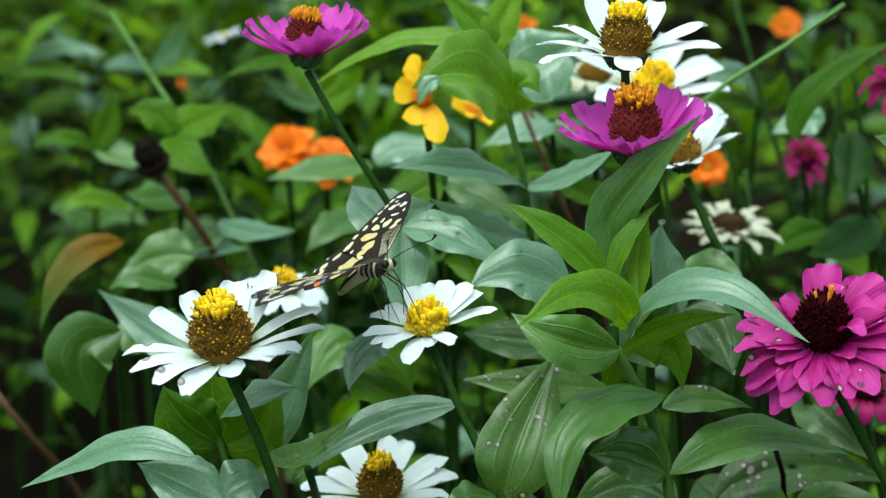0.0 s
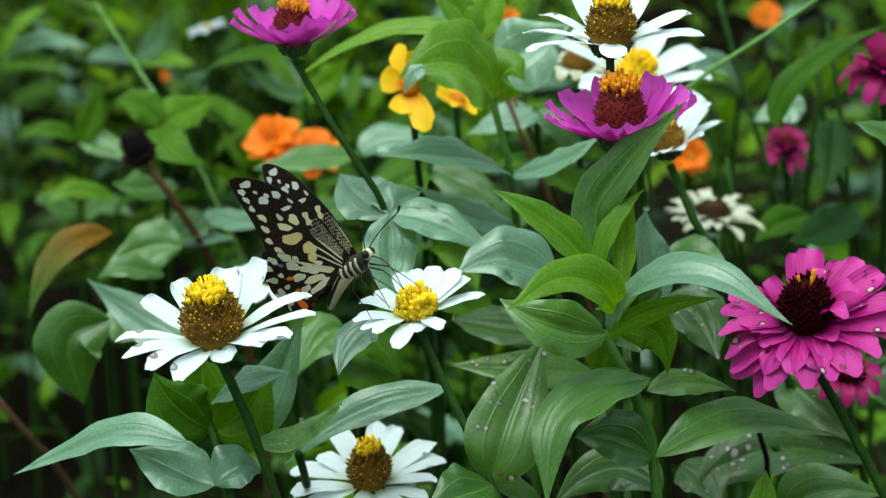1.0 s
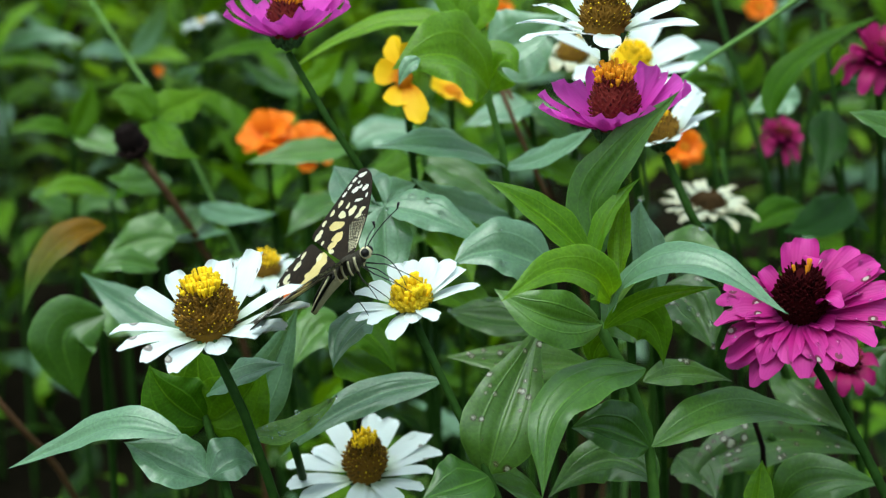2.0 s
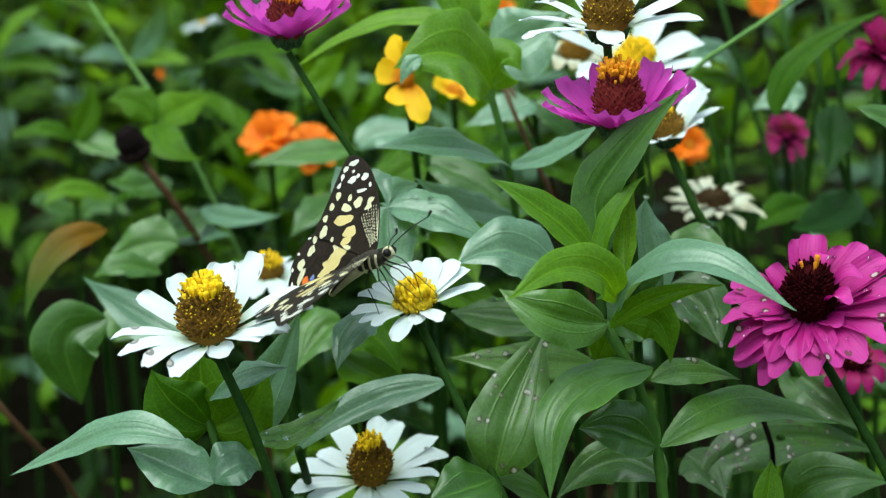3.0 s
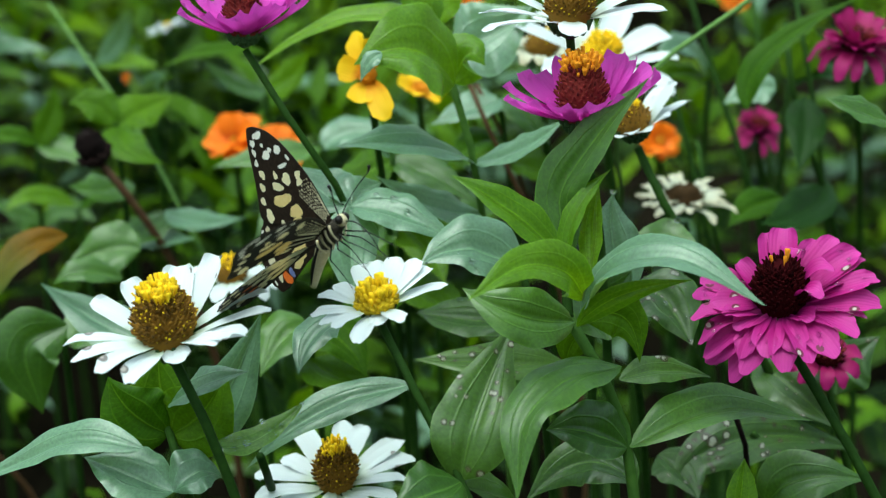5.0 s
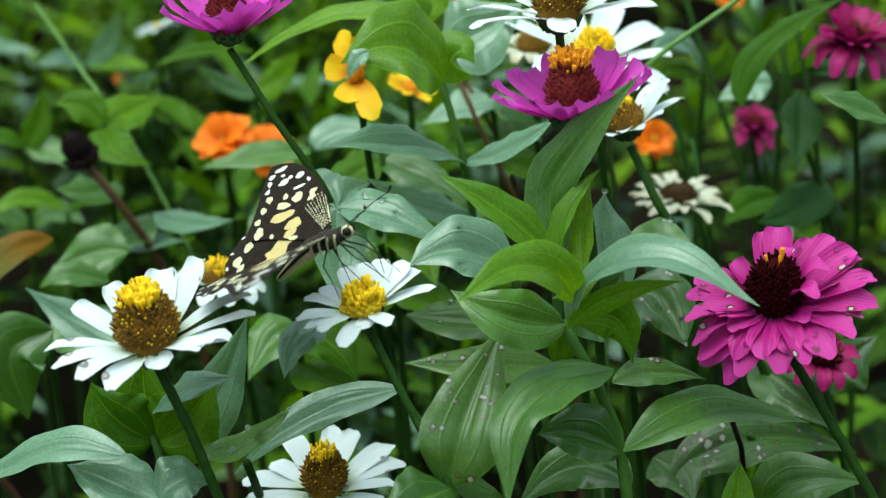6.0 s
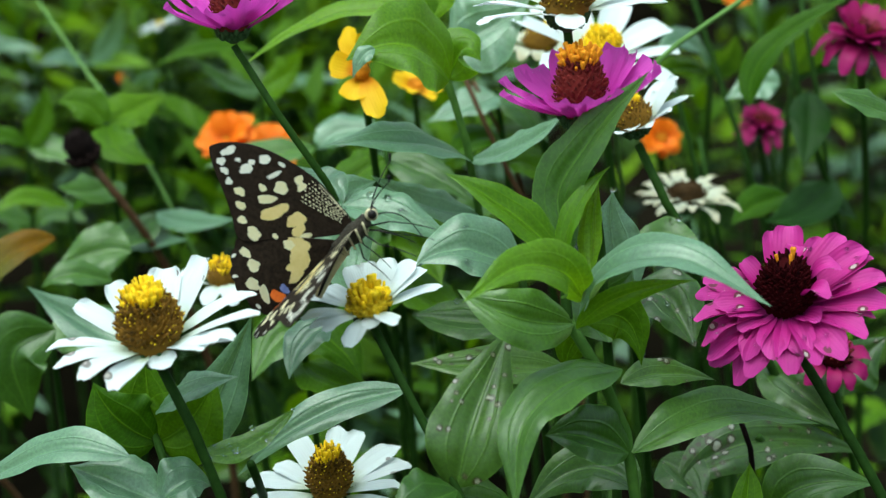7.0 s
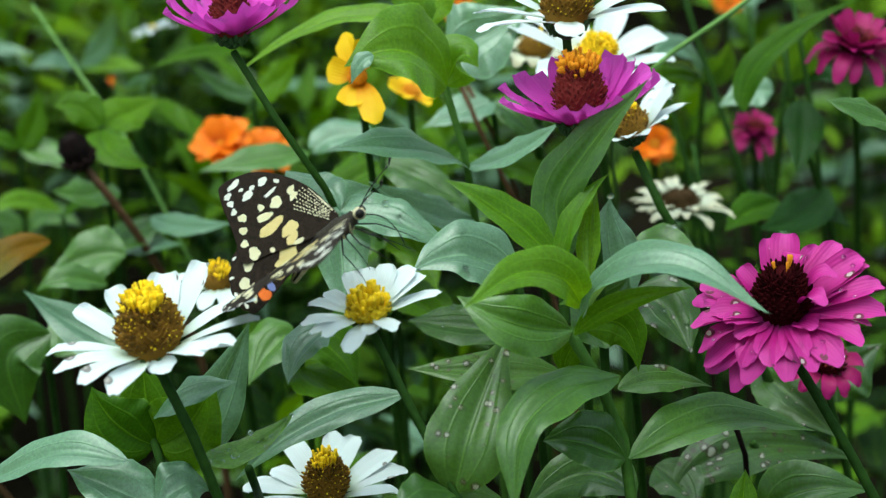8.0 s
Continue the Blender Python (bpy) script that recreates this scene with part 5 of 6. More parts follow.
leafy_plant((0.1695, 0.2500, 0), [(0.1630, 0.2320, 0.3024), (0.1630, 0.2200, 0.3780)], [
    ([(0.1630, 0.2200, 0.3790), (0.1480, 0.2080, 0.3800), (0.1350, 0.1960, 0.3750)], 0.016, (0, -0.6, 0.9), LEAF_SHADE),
    ([(0.1630, 0.2200, 0.3780), (0.1730, 0.2080, 0.3810), (0.1860, 0.1960, 0.3750)], 0.018, (0, -0.6, 0.9), LEAF_DARKENED),
], "low leafy shoot beside the withered zinnia")


# ---------- leafy growth behind, as scattered plants and one far mass ----------
def leaf_form(seed, length=1.0, width=0.36, rows=8, cols=4):
    """A unit leaf along x, looking up along z, with its arch and folds."""
    rnd = random.Random(seed)
    arch = rnd.uniform(-0.05, 0.22)
    bm = leaf_into(bmesh.new(), [(0, 0, 0), (0.5 * length, 0.03 * rnd.uniform(-1, 1), arch), (length, 0, arch - rnd.uniform(0.1, 0.3))],
                   width * rnd.uniform(0.8, 1.15), (0, 0, 1), rnd.uniform(0.1, 0.4), 0.16, seed, rnd.uniform(-0.4, 0.4), rows, cols)
    return bm


FORMS = []
for form_seed in range(8):
    form = bpy.data.meshes.new("leaf")
    form_bm = leaf_form(200 + form_seed)
    form_bm.to_mesh(form)
    form_bm.free()
    for face in form.polygons:
        face.use_smooth = True
    FORMS.append(form)


def form_in(material):
    out = []
    for mesh in FORMS:
        m = mesh.copy()
        m.materials.append(material)
        out.append(m)
    return out


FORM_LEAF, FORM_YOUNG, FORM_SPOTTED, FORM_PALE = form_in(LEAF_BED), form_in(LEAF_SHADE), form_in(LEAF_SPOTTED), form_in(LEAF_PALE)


def leaf_poses(rnd, top, lean, size, gap=0.042, low=0.35):
    """Opposite leaf pairs up a stem of that height: (pose, size, young)."""
    out = []
    pairs = int(top / gap)
    turn = rnd.uniform(0, 180)
    for k in range(pairs):
        s = (k + 1) / pairs
        z = top * (low + (1 - low) * s)
        big = size * (1.0 - 0.35 * s ** 3) * rnd.uniform(0.8, 1.2)
        for side in (0, 180):
            pitch = -rnd.uniform(5, 35) - 30 * s ** 4 + (14 if s < 0.5 else 0)
            out.append((pose(lean[0] * s * s, lean[1] * s * s, z, 0, 0, turn + side + rnd.uniform(-15, 15)) @ pose(0.002, 0, 0, rnd.uniform(-25, 25), pitch, 0), big, s > 0.85))
        turn += 85 + rnd.uniform(-15, 15)
    return out


def scattered_plant(rnd, x, y, top, size):
    t = thing("leafy_plant", (x, y, 0), "bushy green zinnia plant without flowers in the bed", "plant", "bushy plants in the bed")
    lean = (rnd.uniform(-0.05, 0.05), rnd.uniform(-0.05, 0.05))
    stem(t, [(x, y, 0), (x + lean[0] * 0.25, y + lean[1] * 0.25, top * 0.5), (x + lean[0], y + lean[1], top)], 0.0022, 0.0012)
    for m, big, young in leaf_poses(rnd, top, lean, size, 0.034):
        pick = FORM_YOUNG if (young and rnd.random() < 0.6) or rnd.random() < 0.10 else rnd.choices((FORM_LEAF, FORM_SPOTTED, FORM_PALE), (80, 8, 12))[0]
        ob = new("leaf", pick[rnd.randrange(8)])
        ob.parent = t
        ob.matrix_local = m @ Matrix.Diagonal((big, big, big, 1))


def scatter():
    rnd = random.Random(41)
    count = 0
    while count < 165:
        y = rnd.uniform(0.10, 1.0)
        x = rnd.uniform(-0.30 - 0.35 * y, 0.30 + 0.35 * y)
        top = rnd.uniform(0.17, 0.30) + 0.03 * y if y < 0.45 else rnd.uniform(0.24, 0.37)
        if x > 0.06 + 0.1 * y and y < 0.8:
            top *= 0.5
            if rnd.random() < 0.75:
                continue
        elif x > 0.02 + 0.1 * y and y < 0.8 or x < -0.05 and y < 0.42:
            top *= 0.5
            if rnd.random() < 0.4:
                continue
        elif x < -0.12 and y < 0.72:
            top *= 0.5
            if rnd.random() < 0.65:
                continue
        elif x < 0.0 and y > 0.5:
            top = rnd.uniform(0.30, 0.36) + 0.06 * (y - 0.5)
        scattered_plant(rnd, x, y, top, rnd.uniform(0.045, 0.075))
        count += 1
    for k in range(4):
        scattered_plant(rnd, rnd.uniform(-0.24, 0.26), rnd.uniform(-0.10, 0.10), rnd.uniform(0.12, 0.20), rnd.uniform(0.05, 0.07))


scatter()


def far_foliage():
    """The leaves of the bed further back and, unseen, round the camera, past counting."""
    rnd = random.Random(77)
    shapes = []
    for k in range(8):
        mesh = bpy.data.meshes.new("far_leaf")
        bm = leaf_form(300 + k, rows=5, cols=2)
        bm.to_mesh(mesh)
        bm.free()
        co = np.empty(len(mesh.vertices) * 3)
        mesh.vertices.foreach_get("co", co)
        uv = np.empty(len(mesh.loops) * 2)
        mesh.uv_layers[0].data.foreach_get("uv", uv)
        faces = np.array([list(p.vertices) for p in mesh.polygons])
        shapes.append((co.reshape(-1, 3), uv.reshape(-1, 2), faces))
    verts, uvs, faces, total = [], [], [], 0
    for k in range(6400):
        # Reaches behind the camera too: unseen leaves added there block low sky light.
        y = rnd.uniform(-1.7, 4.0)
        x = rnd.uniform(-2.3, 2.3)
        if -0.8 < y < 0.75 and abs(x) < 0.45 + 0.3 * y or noise.noise(Vector((x * 4, y * 4, 3))) < -0.28:
            continue
        top, size = rnd.uniform(0.20, 0.42), rnd.uniform(0.035, 0.07)
        if x > 0.05 + 0.08 * y and y < 2.2:
            top *= 0.45
            if rnd.random() < 0.75:
                continue
        elif x < -0.21 * (y + 0.42) and y < 1.4:
            top *= 0.5
            if rnd.random() < 0.7:
                continue
        for m, big, _ in leaf_poses(rnd, top, (rnd.uniform(-0.05, 0.05), rnd.uniform(-0.05, 0.05)), size):
            co, uv, f = shapes[rnd.randrange(8)]
            a = np.array(Matrix.Translation((x, y, 0)) @ m @ Matrix.Diagonal((big, big, big, 1)))
            verts.append(co @ a[:3, :3].T + a[:3, 3])
            faces.append(f + total)
            uvs.append(uv)
            total += len(co)
    mesh = bpy.data.meshes.new("bed_foliage")
    mesh.from_pydata(np.concatenate(verts).tolist(), [], np.concatenate(faces).tolist())
    layer = mesh.uv_layers.new()
    layer.data.foreach_set("uv", np.concatenate(uvs).ravel())
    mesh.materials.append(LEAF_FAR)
    mesh.polygons.foreach_set("use_smooth", [True] * len(mesh.polygons))
    tagged(new("bed_foliage", mesh), "dense green leaves of the flower bed further back, and unseen ones round the camera", "foliage", kind="stuff")


far_foliage()


def shrub_border():
    """An unseen ring of leaves round the bed, added to block low sky light."""
    rnd = random.Random(5)
    verts, faces, uvs = [], [], []
    for k in range(9000):
        q, z = rnd.uniform(0, 2 * math.pi), 5.2 * rnd.random()
        r = 6.2 + rnd.uniform(-0.7, 0.7) + 0.5 * math.sin(q * 7)
        m = pose(r * math.cos(q), r * math.sin(q) + 0.4, z, rnd.uniform(-60, 60), rnd.uniform(-70, 70), rnd.uniform(0, 360))
        size, base = rnd.uniform(0.2, 0.4), len(verts)
        for a, b, c in ((0, 0, 0), (0.45, 0.2, 0.06), (1, 0, -0.1), (0.45, -0.2, 0.06), (0.5, 0, 0.0)):
            verts.append(m @ Vector((a * size, b * size, c * size)))
        for a, b in ((0, 1), (1, 2), (2, 3), (3, 0)):
            faces.append((base + a, base + 4, base + b))
            uvs += [(0.5, 0.5)] * 3
    mesh = bpy.data.meshes.new("shrub_border")
    mesh.from_pydata(verts, [], faces)
    mesh.uv_layers.new().data.foreach_set("uv", np.array(uvs).ravel())
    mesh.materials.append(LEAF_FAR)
    tagged(new("shrub_border", mesh), "unseen ring of green leaves added to block low sky light", "shrubs", kind="stuff")


shrub_border()


# ---------- the lime butterfly ----------
def wing_material():
    n = Nodes("wing_black")
    tone = n.noise(900.0, 3.0)
    colour = n.ramp(tone, (0.25, (0.006, 0.004, 0.003)), (0.8, (0.028, 0.018, 0.012)))
    n.bump(n.noise(2600.0, 2.0), 0.25, 0.0002)
    return n.done(colour, 0.6, 0.06)


WING_BLACK = wing_material()
WING_CREAM = plain("wing_cream", (0.74, 0.67, 0.42), (0.88, 0.83, 0.62), 500, 0.6, 0.4, sheer_colour=(0.8, 0.74, 0.5), bump=0.2, vary=0.0)
WING_YELLOW = plain("wing_yellow", (0.68, 0.54, 0.22), (0.84, 0.70, 0.36), 500, 0.6, 0.38, sheer_colour=(0.76, 0.62, 0.3), bump=0.2, vary=0.0)
WING_PALE = plain("wing_pale", (0.76, 0.74, 0.66), (0.90, 0.88, 0.80), 500, 0.6, 0.4, sheer_colour=(0.8, 0.78, 0.7), bump=0.2, vary=0.0)
WING_ORANGE = plain("wing_orange", (0.50, 0.09, 0.01), (0.72, 0.18, 0.03), 500, 0.6, bump=0.2, vary=0.0)
WING_BLUE = plain("wing_blue", (0.10, 0.12, 0.30), (0.25, 0.28, 0.50), 500, 0.5, bump=0.2, vary=0.0)
BODY_FUR = plain("body_grey_fur", (0.015, 0.012, 0.010), (0.10, 0.085, 0.06), 1500, 0.8, bump=0.8, vary=0.0)
BODY_CREAM = plain("body_cream_fur", (0.50, 0.43, 0.25), (0.70, 0.62, 0.42), 1200, 0.8, bump=0.6, vary=0.0)
CHITIN = plain("black_chitin", (0.006, 0.005, 0.005), (0.02, 0.016, 0.014), 900, 0.35, bump=0.1, vary=0.0)
WING_SLOTS = (WING_BLACK, WING_CREAM, WING_YELLOW, WING_PALE, WING_ORANGE, WING_BLUE)


def smooth_loop(corners, steps=5):
    """A closed smooth outline through the corners."""
    n, out = len(corners), []
    for k in range(n):
        p = [Vector(corners[(k + d) % n]) for d in (-1, 0, 1, 2)]
        for i in range(steps):
            t = i / steps
            out.append(0.5 * (2 * p[1] + (p[2] - p[0]) * t + (2 * p[0] - 5 * p[1] + 4 * p[2] - p[3]) * t * t + (3 * p[1] - p[0] - 3 * p[2] + p[3]) * t ** 3))
    return out


def camber(out, back, span):
    """The slight curve of a wing, in millimetres."""
    return 1.3 * math.sin(min(1, max(0, out / span)) * math.pi) - 0.035 * max(0, back)


def in_mark(at, mark, rnd):
    """Which of the places, in millimetres, lie in a ragged rounded mark."""
    a, b, long, wide, turn = mark[:5]
    c, s = math.cos(radians(turn)), math.sin(radians(turn))
    u, v = at[:, 0] - a, at[:, 1] - b
    u, v = (u * c + v * s) / long, (v * c - u * s) / wide
    q = np.arctan2(v, u)
    edge = 1 + 0.10 * np.sin(2 * q + rnd.uniform(0, 6)) + 0.08 * np.sin(3 * q + rnd.uniform(0, 6)) + 0.06 * np.sin(5 * q + rnd.uniform(0, 6))
    return (np.abs(u) ** 2.4 + np.abs(v) ** 2.4) ** (1 / 2.4) < edge


def wing_mesh(name, corners, spots, side, span, scallop=0.0):
    """A thin wing of two skins in its own plane, millimetres: out from the body, back towards the tail.
    spots: (out, back, half length, half width, turn, slot, faces), faces 0 both, 1 upper, -1 under.
    A pale vein is a long thin mark."""
    rim = np.array([p[:2] for p in smooth_loop([(a, b, 0) for a, b in corners], 22)])
    middle = rim.mean(0)
    if scallop:
        away = (rim - middle) / np.linalg.norm(rim - middle, axis=1)[:, None]
        outer = (rim[:, 0] > span * 0.15) & (rim[:, 1] > span * 0.7)
        rim += away * (scallop * np.abs(np.sin(np.arange(len(rim)) * 0.143)) * outer)[:, None]
    n, rings = len(rim), 56
    flat = np.concatenate([middle + (rim - middle) * (1 - k / rings) for k in range(rings)] + [middle[None]])
    curve = np.array([camber(a, b, span) for a, b in flat])
    step, k = np.meshgrid(np.arange(rings - 1), np.arange(n), indexing="ij")
    k2 = (k + 1) % n
    quads = np.stack([step * n + k, step * n + k2, (step + 1) * n + k2, (step + 1) * n + k], -1).reshape(-1, 4)
    fan = np.stack([(rings - 1) * n + np.arange(n), (rings - 1) * n + (np.arange(n) + 1) % n, np.full(n, rings * n)], -1)
    verts, faces, slots, starts = [], [], [], []
    for z in (0.09, -0.09):
        base = len(verts)
        starts.append(base)
        verts += np.stack([-flat[:, 1], side * flat[:, 0], curve + z], -1).tolist()
        flip = 1 if (z > 0) == (side < 0) else -1
        centres = np.concatenate([flat[quads].mean(1), flat[fan].mean(1)])
        slot = np.zeros(len(centres), int)
        rnd = random.Random(len(spots))
        for mark in spots:
            inside = in_mark(centres, mark, rnd)
            if mark[6] * z >= 0:
                slot[inside] = mark[5]
        faces += [tuple(f[::flip] + base) for f in quads] + [tuple(f[::flip] + base) for f in fan]
        slots += slot.tolist()
    for i in range(n):
        faces.append((i, (i + 1) % n, starts[1] + (i + 1) % n, starts[1] + i))
        slots.append(0)
    mesh = bpy.data.meshes.new(name)
    mesh.from_pydata([(x * MM, y * MM, z * MM) for x, y, z in verts], [], faces)
    mesh.polygons.foreach_set("material_index", slots)
    mesh.polygons.foreach_set("use_smooth", [True] * len(mesh.polygons))
    for m in WING_SLOTS:
        mesh.materials.append(m)
    return mesh


FORE_RIM = [(0, -0.8), (1.5, -2.4), (5.5, -4.2), (12, -6.6), (19, -7.6), (27, -7.5), (34, -6.0), (39.7, -3.2), (42.2, -1.2), (43.0, 0.8), (39.4, 4.8), (33.9, 9.3), (29.3, 13.6),
            (24.5, 18.0), (16.8, 13.4), (8.7, 8.4), (1.5, 3.0)]
HIND_RIM = [(0, 2.0), (8, 6.5), (16, 12.5), (22.0, 17.0), (22.3, 21.2), (20.3, 25.5), (17.0, 28.8), (12.0, 30.4), (7.0, 31.0), (4.0, 28.0), (3.0, 22.0), (2.0, 14.0), (0.5, 7.0)]


def fore_spots():
    """Pale marks of the forewing: the outer row, the scattered marks inside it and the fine dots of the root."""
    s = [(38.0, -1.6, 2.5, 0.9, 50, 3, 0), (38.6, 1.9, 1.3, 1.0, 17, 3, 0), (36.6, 3.6, 1.15, 0.9, 10, 3, 0), (34.2, 5.5, 1.1, 0.85, 170, 3, 0),
         (30.4, 6.4, 1.5, 1.15, 15, 1, 0), (28.5, 9.6, 1.4, 1.1, 16, 1, 0), (26.4, 12.9, 1.35, 1.0, 166, 1, 0), (22.0, 14.6, 2.1, 1.6, 170, 1, 0)]
    s += [(34.5, -0.9, 0.8, 0.5, 33, 3, 0), (30.9, -2.2, 0.95, 0.75, 12, 3, 0), (28.0, -4.7, 1.7, 1.1, 33, 3, 0), (31.4, 0.1, 1.9, 1.2, 33, 3, 0), (23.2, -5.8, 1.0, 0.55, 6, 3, 0),
          (23.9, -2.4, 2.3, 0.55, 55, 3, 0), (25.2, 2.3, 1.15, 0.9, 10, 1, 0), (20.7, -0.2, 2.0, 1.55, 12, 1, 0), (17.4, -4.5, 1.1, 1.3, 32, 1, 0), (15.9, -3.2, 1.3, 1.0, 70, 1, 0)]
    s += [(22.8, 4.4, 2.5, 1.2, 38, 1, 0), (19.5, 6.5, 4.4, 1.55, 46, 2, 0), (13.4, 5.4, 2.5, 1.9, 46, 2, 0), (11.6, 7.6, 2.0, 1.5, 80, 2, 0), (16.4, 12.2, 0.85, 0.65, 14, 1, 0), (9.2, 8.0, 1.5, 0.8, 40, 1, 0)]
    s += [(7.0, -4.3, 5.5, 0.2, 159, 1, 1), (7.2, 0.6, 5.8, 0.3, 0, 1, -1), (7.2, 2.6, 5.8, 0.3, 8, 1, -1), (6.8, 4.6, 5.4, 0.3, 18, 1, -1)]
    jit = random.Random(9)
    for row in range(7):
        for k in range(11):
            a, b = 3.0 + k * 1.1 + 0.5 * (row % 2), -2.6 + row * (0.45 + 0.055 * k) - 0.33 * k
            s.append((a + jit.uniform(-0.15, 0.15), b, 0.36 * jit.uniform(0.7, 1.15), 0.17, 150 + jit.uniform(-15, 15), 1, 0))
    return s


def hind_spots():
    """Yellow band, edge marks and the orange eye spot; the under side has much more cream."""
    s = [(8.4, 9.4, 2.9, 2.4, 38, 2, 1), (6.2, 12.0, 3.0, 2.3, 50, 2, 1), (5.4, 14.0, 3.4, 1.7, 69, 2, 1), (4.5, 16.6, 2.8, 1.3, 84, 2, 1), (10.6, 10.8, 1.6, 1.2, 30, 1, 1)]
    s += [(19.2, 20.2, 1.6, 1.2, 12, 1, 1), (15.4, 21.6, 1.9, 1.5, 14, 1, 1), (12.8, 26.0, 2.0, 1.5, 30, 1, 1), (8.7, 26.2, 2.4, 1.25, 143, 1, 1),
          (21.4, 23.0, 0.8, 0.45, 60, 3, 0), (18.0, 27.4, 0.8, 0.45, 40, 3, 0), (13.2, 29.8, 0.8, 0.45, 20, 3, 0), (8.2, 30.2, 0.8, 0.45, 0, 3, 0), (5.4, 24.6, 2.0, 1.6, 11, 4, 0), (5.0, 21.8, 1.4, 1.0, 0, 5, 1)]
    s += [(5.6, 6.6, 4.4, 1.3, 42, 1, -1), (11.8, 10.6, 3.8, 1.5, 36, 1, -1), (17.2, 14.6, 2.2, 1.6, 40, 1, -1), (9.0, 11.6, 4.0, 1.2, 50, 1, -1), (13.8, 15.4, 2.6, 1.4, 50, 1, -1),
          (6.0, 12.6, 4.6, 1.1, 62, 1, -1), (10.4, 17.2, 2.6, 1.2, 60, 1, -1), (3.6, 13.0, 5.4, 0.9, 76, 1, -1), (6.8, 18.8, 2.4, 1.0, 72, 1, -1)]
    s += [(19.6, 19.0, 1.5, 1.2, 30, 1, -1), (17.0, 18.6, 1.0, 0.5, 50, 5, -1), (12.6, 20.4, 1.6, 0.6, 60, 4, -1), (8.8, 22.2, 1.5, 0.6, 75, 4, -1), (19.6, 23.0, 1.5, 1.0, 50, 1, -1),
          (16.6, 25.8, 1.6, 1.1, 55, 1, -1), (12.8, 27.6, 1.6, 1.1, 65, 1, -1), (8.8, 28.2, 1.5, 1.0, 80, 1, -1), (15.4, 22.0, 1.2, 0.7, 60, 1, -1), (12.0, 24.0, 1.2, 0.7, 65, 1, -1), (5.6, 20.8, 1.6, 0.8, 75, 1, -1)]
    return s


def butterfly():
    t = thing("butterfly", (0, 0, 0.5), "black and cream spotted swallowtail butterfly feeding on a white zinnia", "butterfly")
    # body: thorax, striped abdomen, head
    bm = bmesh.new()
    tube(bm, [(-4 * MM, 0, 0), (1 * MM, 0, 0.6 * MM), (7 * MM, 0, 0.6 * MM)], 2.4 * MM, 2.0 * MM, 8, 12, 0.1)
    bmesh.ops.create_uvsphere(bm, u_segments=12, v_segments=8, radius=2.75 * MM, matrix=Matrix.Translation((2 * MM, 0, 0.3 * MM)) @ Matrix.Diagonal((1.6, 1, 1, 1)))
    part("thorax", bm, BODY_FUR, t, "grey furry thorax")
    bm = bmesh.new()
    for k in range(4):
        for side in (-1, 1):
            tube(bm, [((6.5 - k * 2.6) * MM, side * 2.55 * MM, 1.6 * MM), ((5.6 - k * 2.6) * MM, side * 2.75 * MM, -0.4 * MM), ((4.2 - k * 2.4) * MM, side * 1.4 * MM, -2.5 * MM)], 0.36 * MM, 0.3 * MM, 6, 6)
    part("thorax_stripes", bm, BODY_CREAM, t, "cream side stripes")
    bm = bmesh.new()
    tube(bm, [(-3 * MM, 0, -0.3 * MM), (-9 * MM, 0, -2.0 * MM), (-15 * MM, 0, -4.2 * MM), (-18 * MM, 0, -5.4 * MM)], 2.3 * MM, 1.0 * MM, 14, 12, 0.05)
    abdomen = part("abdomen", bm, BODY_CREAM, t, "cream abdomen with black stripes")
    bm = bmesh.new()
    for side in (-1, 0, 1):
        y = side * 1.75 * MM
        top = 2.0 * MM if side == 0 else 0.4 * MM
        tube(bm, [(-3 * MM, y * 1.1, top - 0.1 * MM), (-9 * MM, y, top - 2.0 * MM), (-15 * MM, y * 0.75, top * 0.9 - 4.3 * MM), (-18 * MM, y * 0.3, top * 0.3 - 5.4 * MM)], 0.62 * MM, 0.35 * MM, 10, 6)
    part("abdomen_stripes", bm, CHITIN, abdomen)
    bm = bmesh.new()
    bmesh.ops.create_uvsphere(bm, u_segments=12, v_segments=8, radius=1.75 * MM, matrix=Matrix.Translation((8.9 * MM, 0, 0.7 * MM)))
    head = part("head", bm, BODY_CREAM, t, "cream head with black eyes")
    for side in (-1, 1):
        bm = bmesh.new()
        bmesh.ops.create_uvsphere(bm, u_segments=12, v_segments=8, radius=1.25 * MM, matrix=Matrix.Translation((9.4 * MM, side * 1.15 * MM, 0.9 * MM)))
        part("eye", bm, CHITIN, head)
        bm = bmesh.new()
        tip = Vector((21 * MM, side * 7.0 * MM, 5.6 * MM))
        tube(bm, [(10 * MM, side * 0.7 * MM, 1.9 * MM), (15 * MM, side * 3.6 * MM, 4.2 * MM), tip], 0.17 * MM, 0.15 * MM, 12, 6)
        tube(bm, [tip, tip + Vector((1.2, side * 0.7, 1.3)) * MM], 0.22 * MM, 0.46 * MM, 4, 6)
        part("antenna", bm, CHITIN, head)
    bm = bmesh.new()
    tube(bm, [(10 * MM, 0, -0.4 * MM), (14 * MM, 0, -5 * MM), (13.5 * MM, 0, -13 * MM)], 0.2 * MM, 0.13 * MM, 10, 5)
    part("proboscis", bm, CHITIN, head)
    for x, out, dx in ((6, 4.5, 6.5), (4, 5.5, 3), (1.5, 5, -3)):
        for side in (-1, 1):
            bm = bmesh.new()
            hip, knee = Vector((x, side * 1.2, -1.6)) * MM, Vector((x + dx * 0.55, side * out * 0.8, -5.2)) * MM
            foot = Vector((x + dx * 1.25 + 2, side * out * 0.75, -15)) * MM
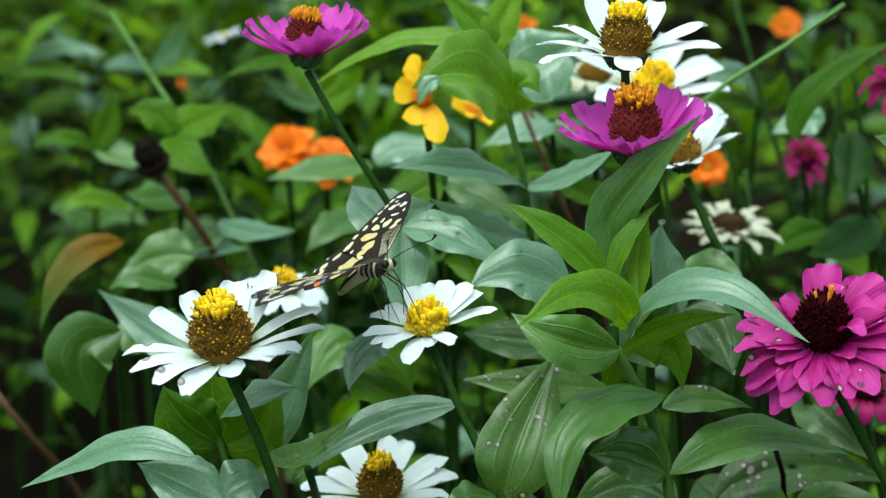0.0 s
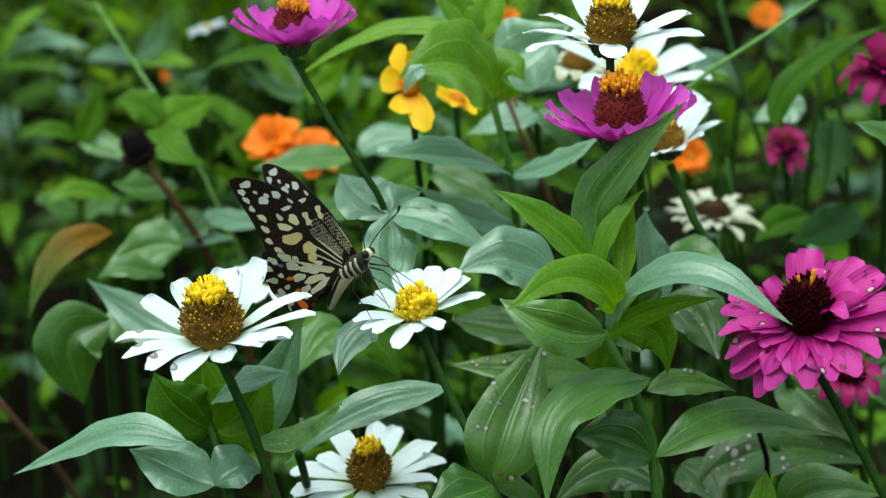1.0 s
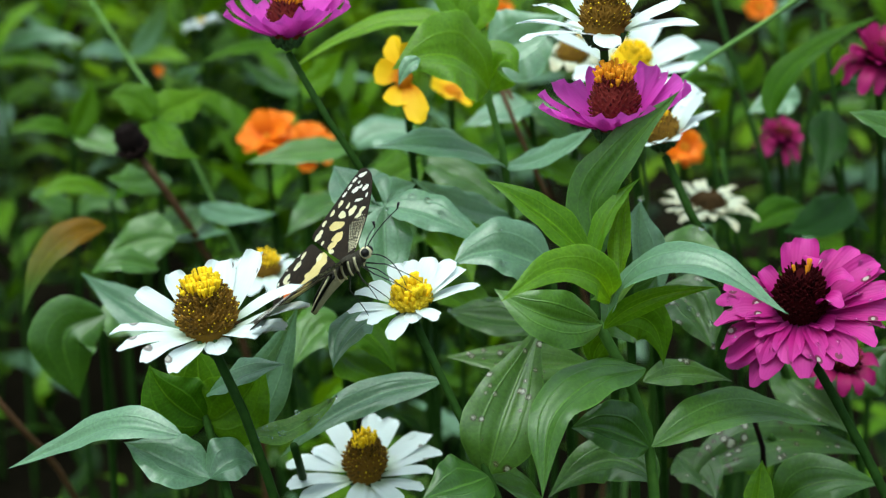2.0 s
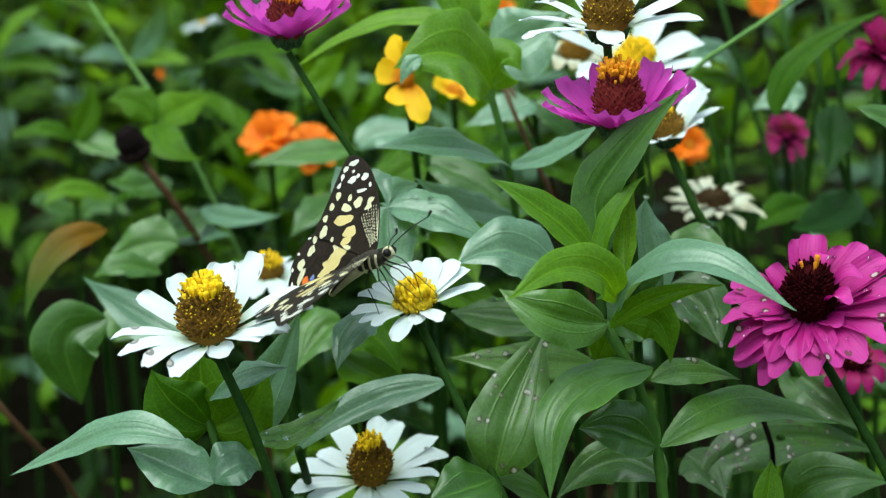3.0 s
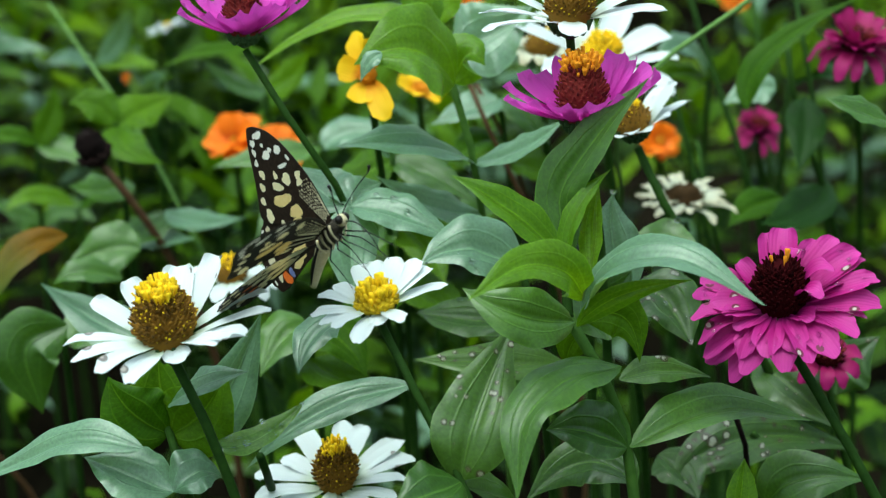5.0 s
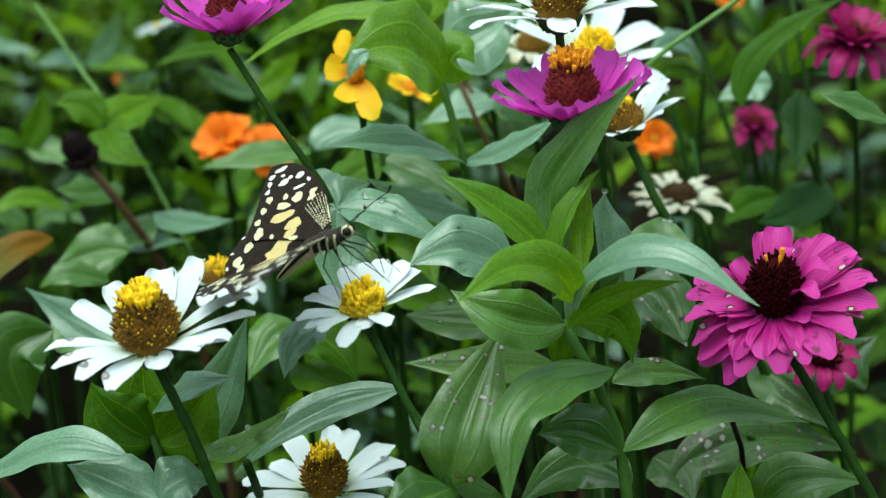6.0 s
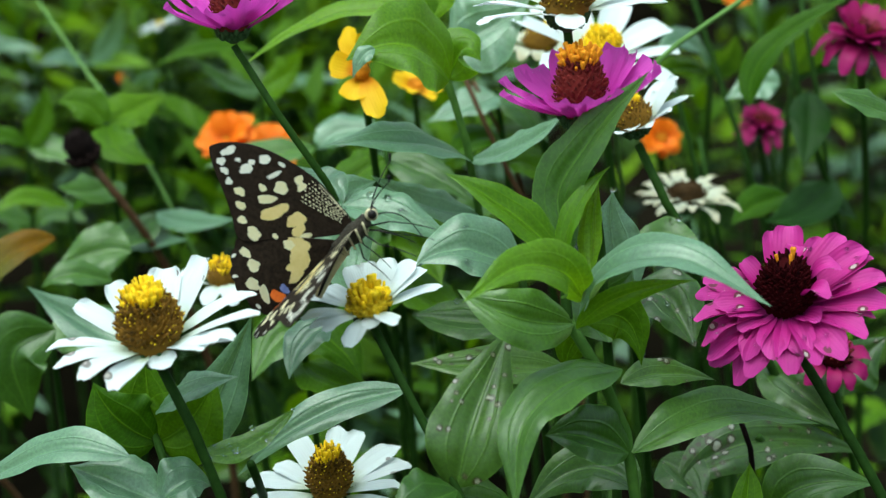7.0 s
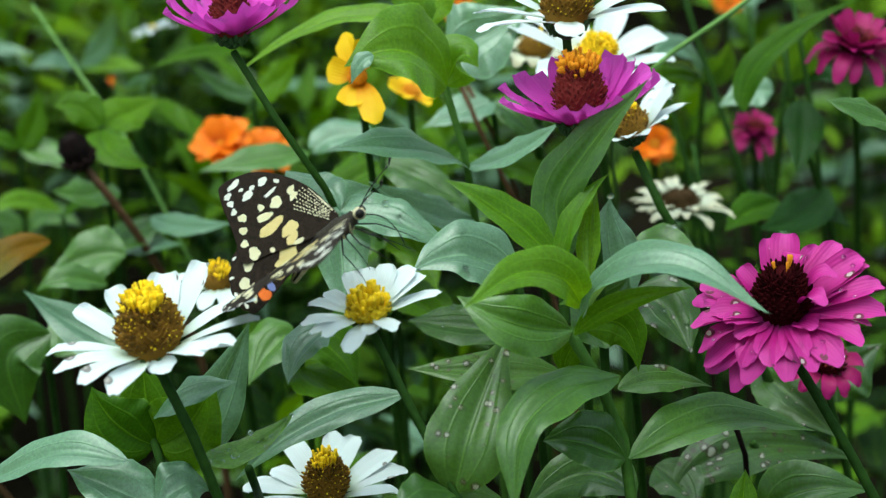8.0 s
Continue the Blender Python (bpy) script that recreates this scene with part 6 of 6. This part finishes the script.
            tube(bm, [hip, knee], 0.26 * MM, 0.2 * MM, 4, 5)
            tube(bm, [knee, knee.lerp(foot, 0.55) + Vector((0.4, 0, 0)) * MM, foot], 0.18 * MM, 0.08 * MM, 8, 5)
            part("leg", bm, CHITIN, t)
    wings = {}
    for side, key in ((1, "far"), (-1, "near")):
        fore = part("forewing", wing_mesh("forewing", FORE_RIM, fore_spots(), side, 43.0), None, t, "black forewing with cream spots")
        hind = part("hindwing", wing_mesh("hindwing", HIND_RIM, hind_spots(), side, 25.0, 0.7), None, t, "black hindwing with a yellow band and orange eye spot")
        wings[key] = (fore, hind)
    return t, wings


BUTTERFLY, WINGS = butterfly()


# ---------- what moves ----------
# Seconds; place in metres; turn in degrees; far and near wing lift; far and near forward sweep.
FLIGHT_A = [
    (0.0, -0.0197, -0.0078, 0.4466, -6, -21, -53, 36, -10, 38, -14),
    (0.2, -0.0226, -0.0073, 0.4451, -9, -29, -36, 55, 89, 24, 32),
    (0.5, -0.0216, -0.0065, 0.4490, 3, -33, -41, 52, 87, 19, 39),
    (0.7, -0.0227, -0.0072, 0.4441, -3, -34, -33, 87, 91, 26, 27),
    (0.9, -0.0203, -0.0072, 0.4424, -1, -43, -53, 54, -7, 16, -23),
    (1.0, -0.0221, -0.0070, 0.4425, 9, -38, -46, 83, 82, 26, 25),
    (1.2, -0.0200, -0.0072, 0.4410, 6, -42, -47, 48, -3, 21, -11),
    (1.5, -0.0180, -0.0071, 0.4426, 11, -31, -35, 36, 26, 19, -3),
]
FLIGHT_B = [
    (1.7, -0.0206, -0.0085, 0.4410, 6, -35, -28, 25, 11, 7, 2),
    (2.8, -0.0236, -0.0087, 0.4401, 3, -39, -29, 32, -4, 7, -4),
    (3.0, -0.0172, -0.0082, 0.4425, 3, -26, -38, 43, -6, 28, -6),
    (3.2, -0.0174, -0.0083, 0.4410, 1, -27, -26, 28, 4, 11, -1),
    (3.5, -0.0160, -0.0078, 0.4428, 12, -27, -38, 35, 21, 24, -13),
    (3.7, -0.0170, -0.0076, 0.4425, 9, -52, -50, 80, -2, 20, -6),
    (4.0, -0.0124, -0.0069, 0.4455, 12, -29, -40, 36, 29, 23, -10),
    (4.2, -0.0138, -0.0072, 0.4447, 11, -19, -39, 48, 32, 31, -28),
]
FLIGHT_C = [
    (4.5, -0.0139, -0.0060, 0.4421, 11, -27, -30, 67, 57, 18, -5),
    (4.7, -0.0165, -0.0063, 0.4469, 8, -46, -50, 83, 11, 12, -25),
    (5.8, -0.0146, -0.0066, 0.4498, 6, -28, -31, 37, -2, 46, -9),
    (6.0, -0.0143, -0.0064, 0.4479, 3, -24, -27, 32, 3, 39, -1),
    (6.2, -0.0160, -0.0069, 0.4452, 3, -24, -28, 37, 4, 42, -6),
    (6.5, -0.0135, -0.0064, 0.4459, 6, -23, -28, 45, 8, 34, -2),
    (6.8, -0.0122, -0.0069, 0.4454, 4, -21, -29, 65, 29, 29, -21),
    (7.0, -0.0085, -0.0058, 0.4483, 7, -44, -6, 70, 7, 18, 17),
]
FLIGHT_D = [
    (7.2, -0.0134, -0.0066, 0.4498, 5, -45, -23, 74, -6, 24, -15),
    (7.3, -0.0136, -0.0072, 0.4497, 3, -41, -32, 85, 43, 23, -42),
    (7.5, -0.0124, -0.0058, 0.4499, 6, -47, -7, 59, 35, 17, -37),
    (7.8, -0.0119, -0.0062, 0.4536, 4, -39, -14, 45, 13, 45, -10),
    (8.0, -0.0124, -0.0050, 0.4515, 7, -34, -13, 42, 8, 46, -12),
]


def motions():
    rows = []
    for r in FLIGHT_A + FLIGHT_B + FLIGHT_C + FLIGHT_D:
        # the wings rest for a moment at these times
        still = 0.04 if r[0] in (0.0, 1.5, 3.0, 3.5, 6.0, 6.5, 7.0, 8.0) else 0.0
        rows += [(t, *r[1:]) for t in sorted({max(0.0, r[0] - still), min(8.0, r[0] + still)})]
    walk(BUTTERFLY, [(r[0], pose(*r[1:7])) for r in rows])
    for key, lift, sweep, side in (("far", 7, 9, 1), ("near", 8, 10, -1)):
        fore, hind = WINGS[key]
        walk(fore, [(r[0], pose(0.002, side * 0.0015, 0.0018) @ pose(0, 0, 0, side * r[lift]) @ pose(0, 0, 0, 0, 0, side * r[sweep])) for r in rows])
        walk(hind, [(r[0], pose(-0.001, side * 0.0015, 0.0012) @ pose(0, 0, 0, side * r[lift]) @ pose(0, 0, 0, 0, 0, side * 0.6 * r[sweep])) for r in rows])


motions()
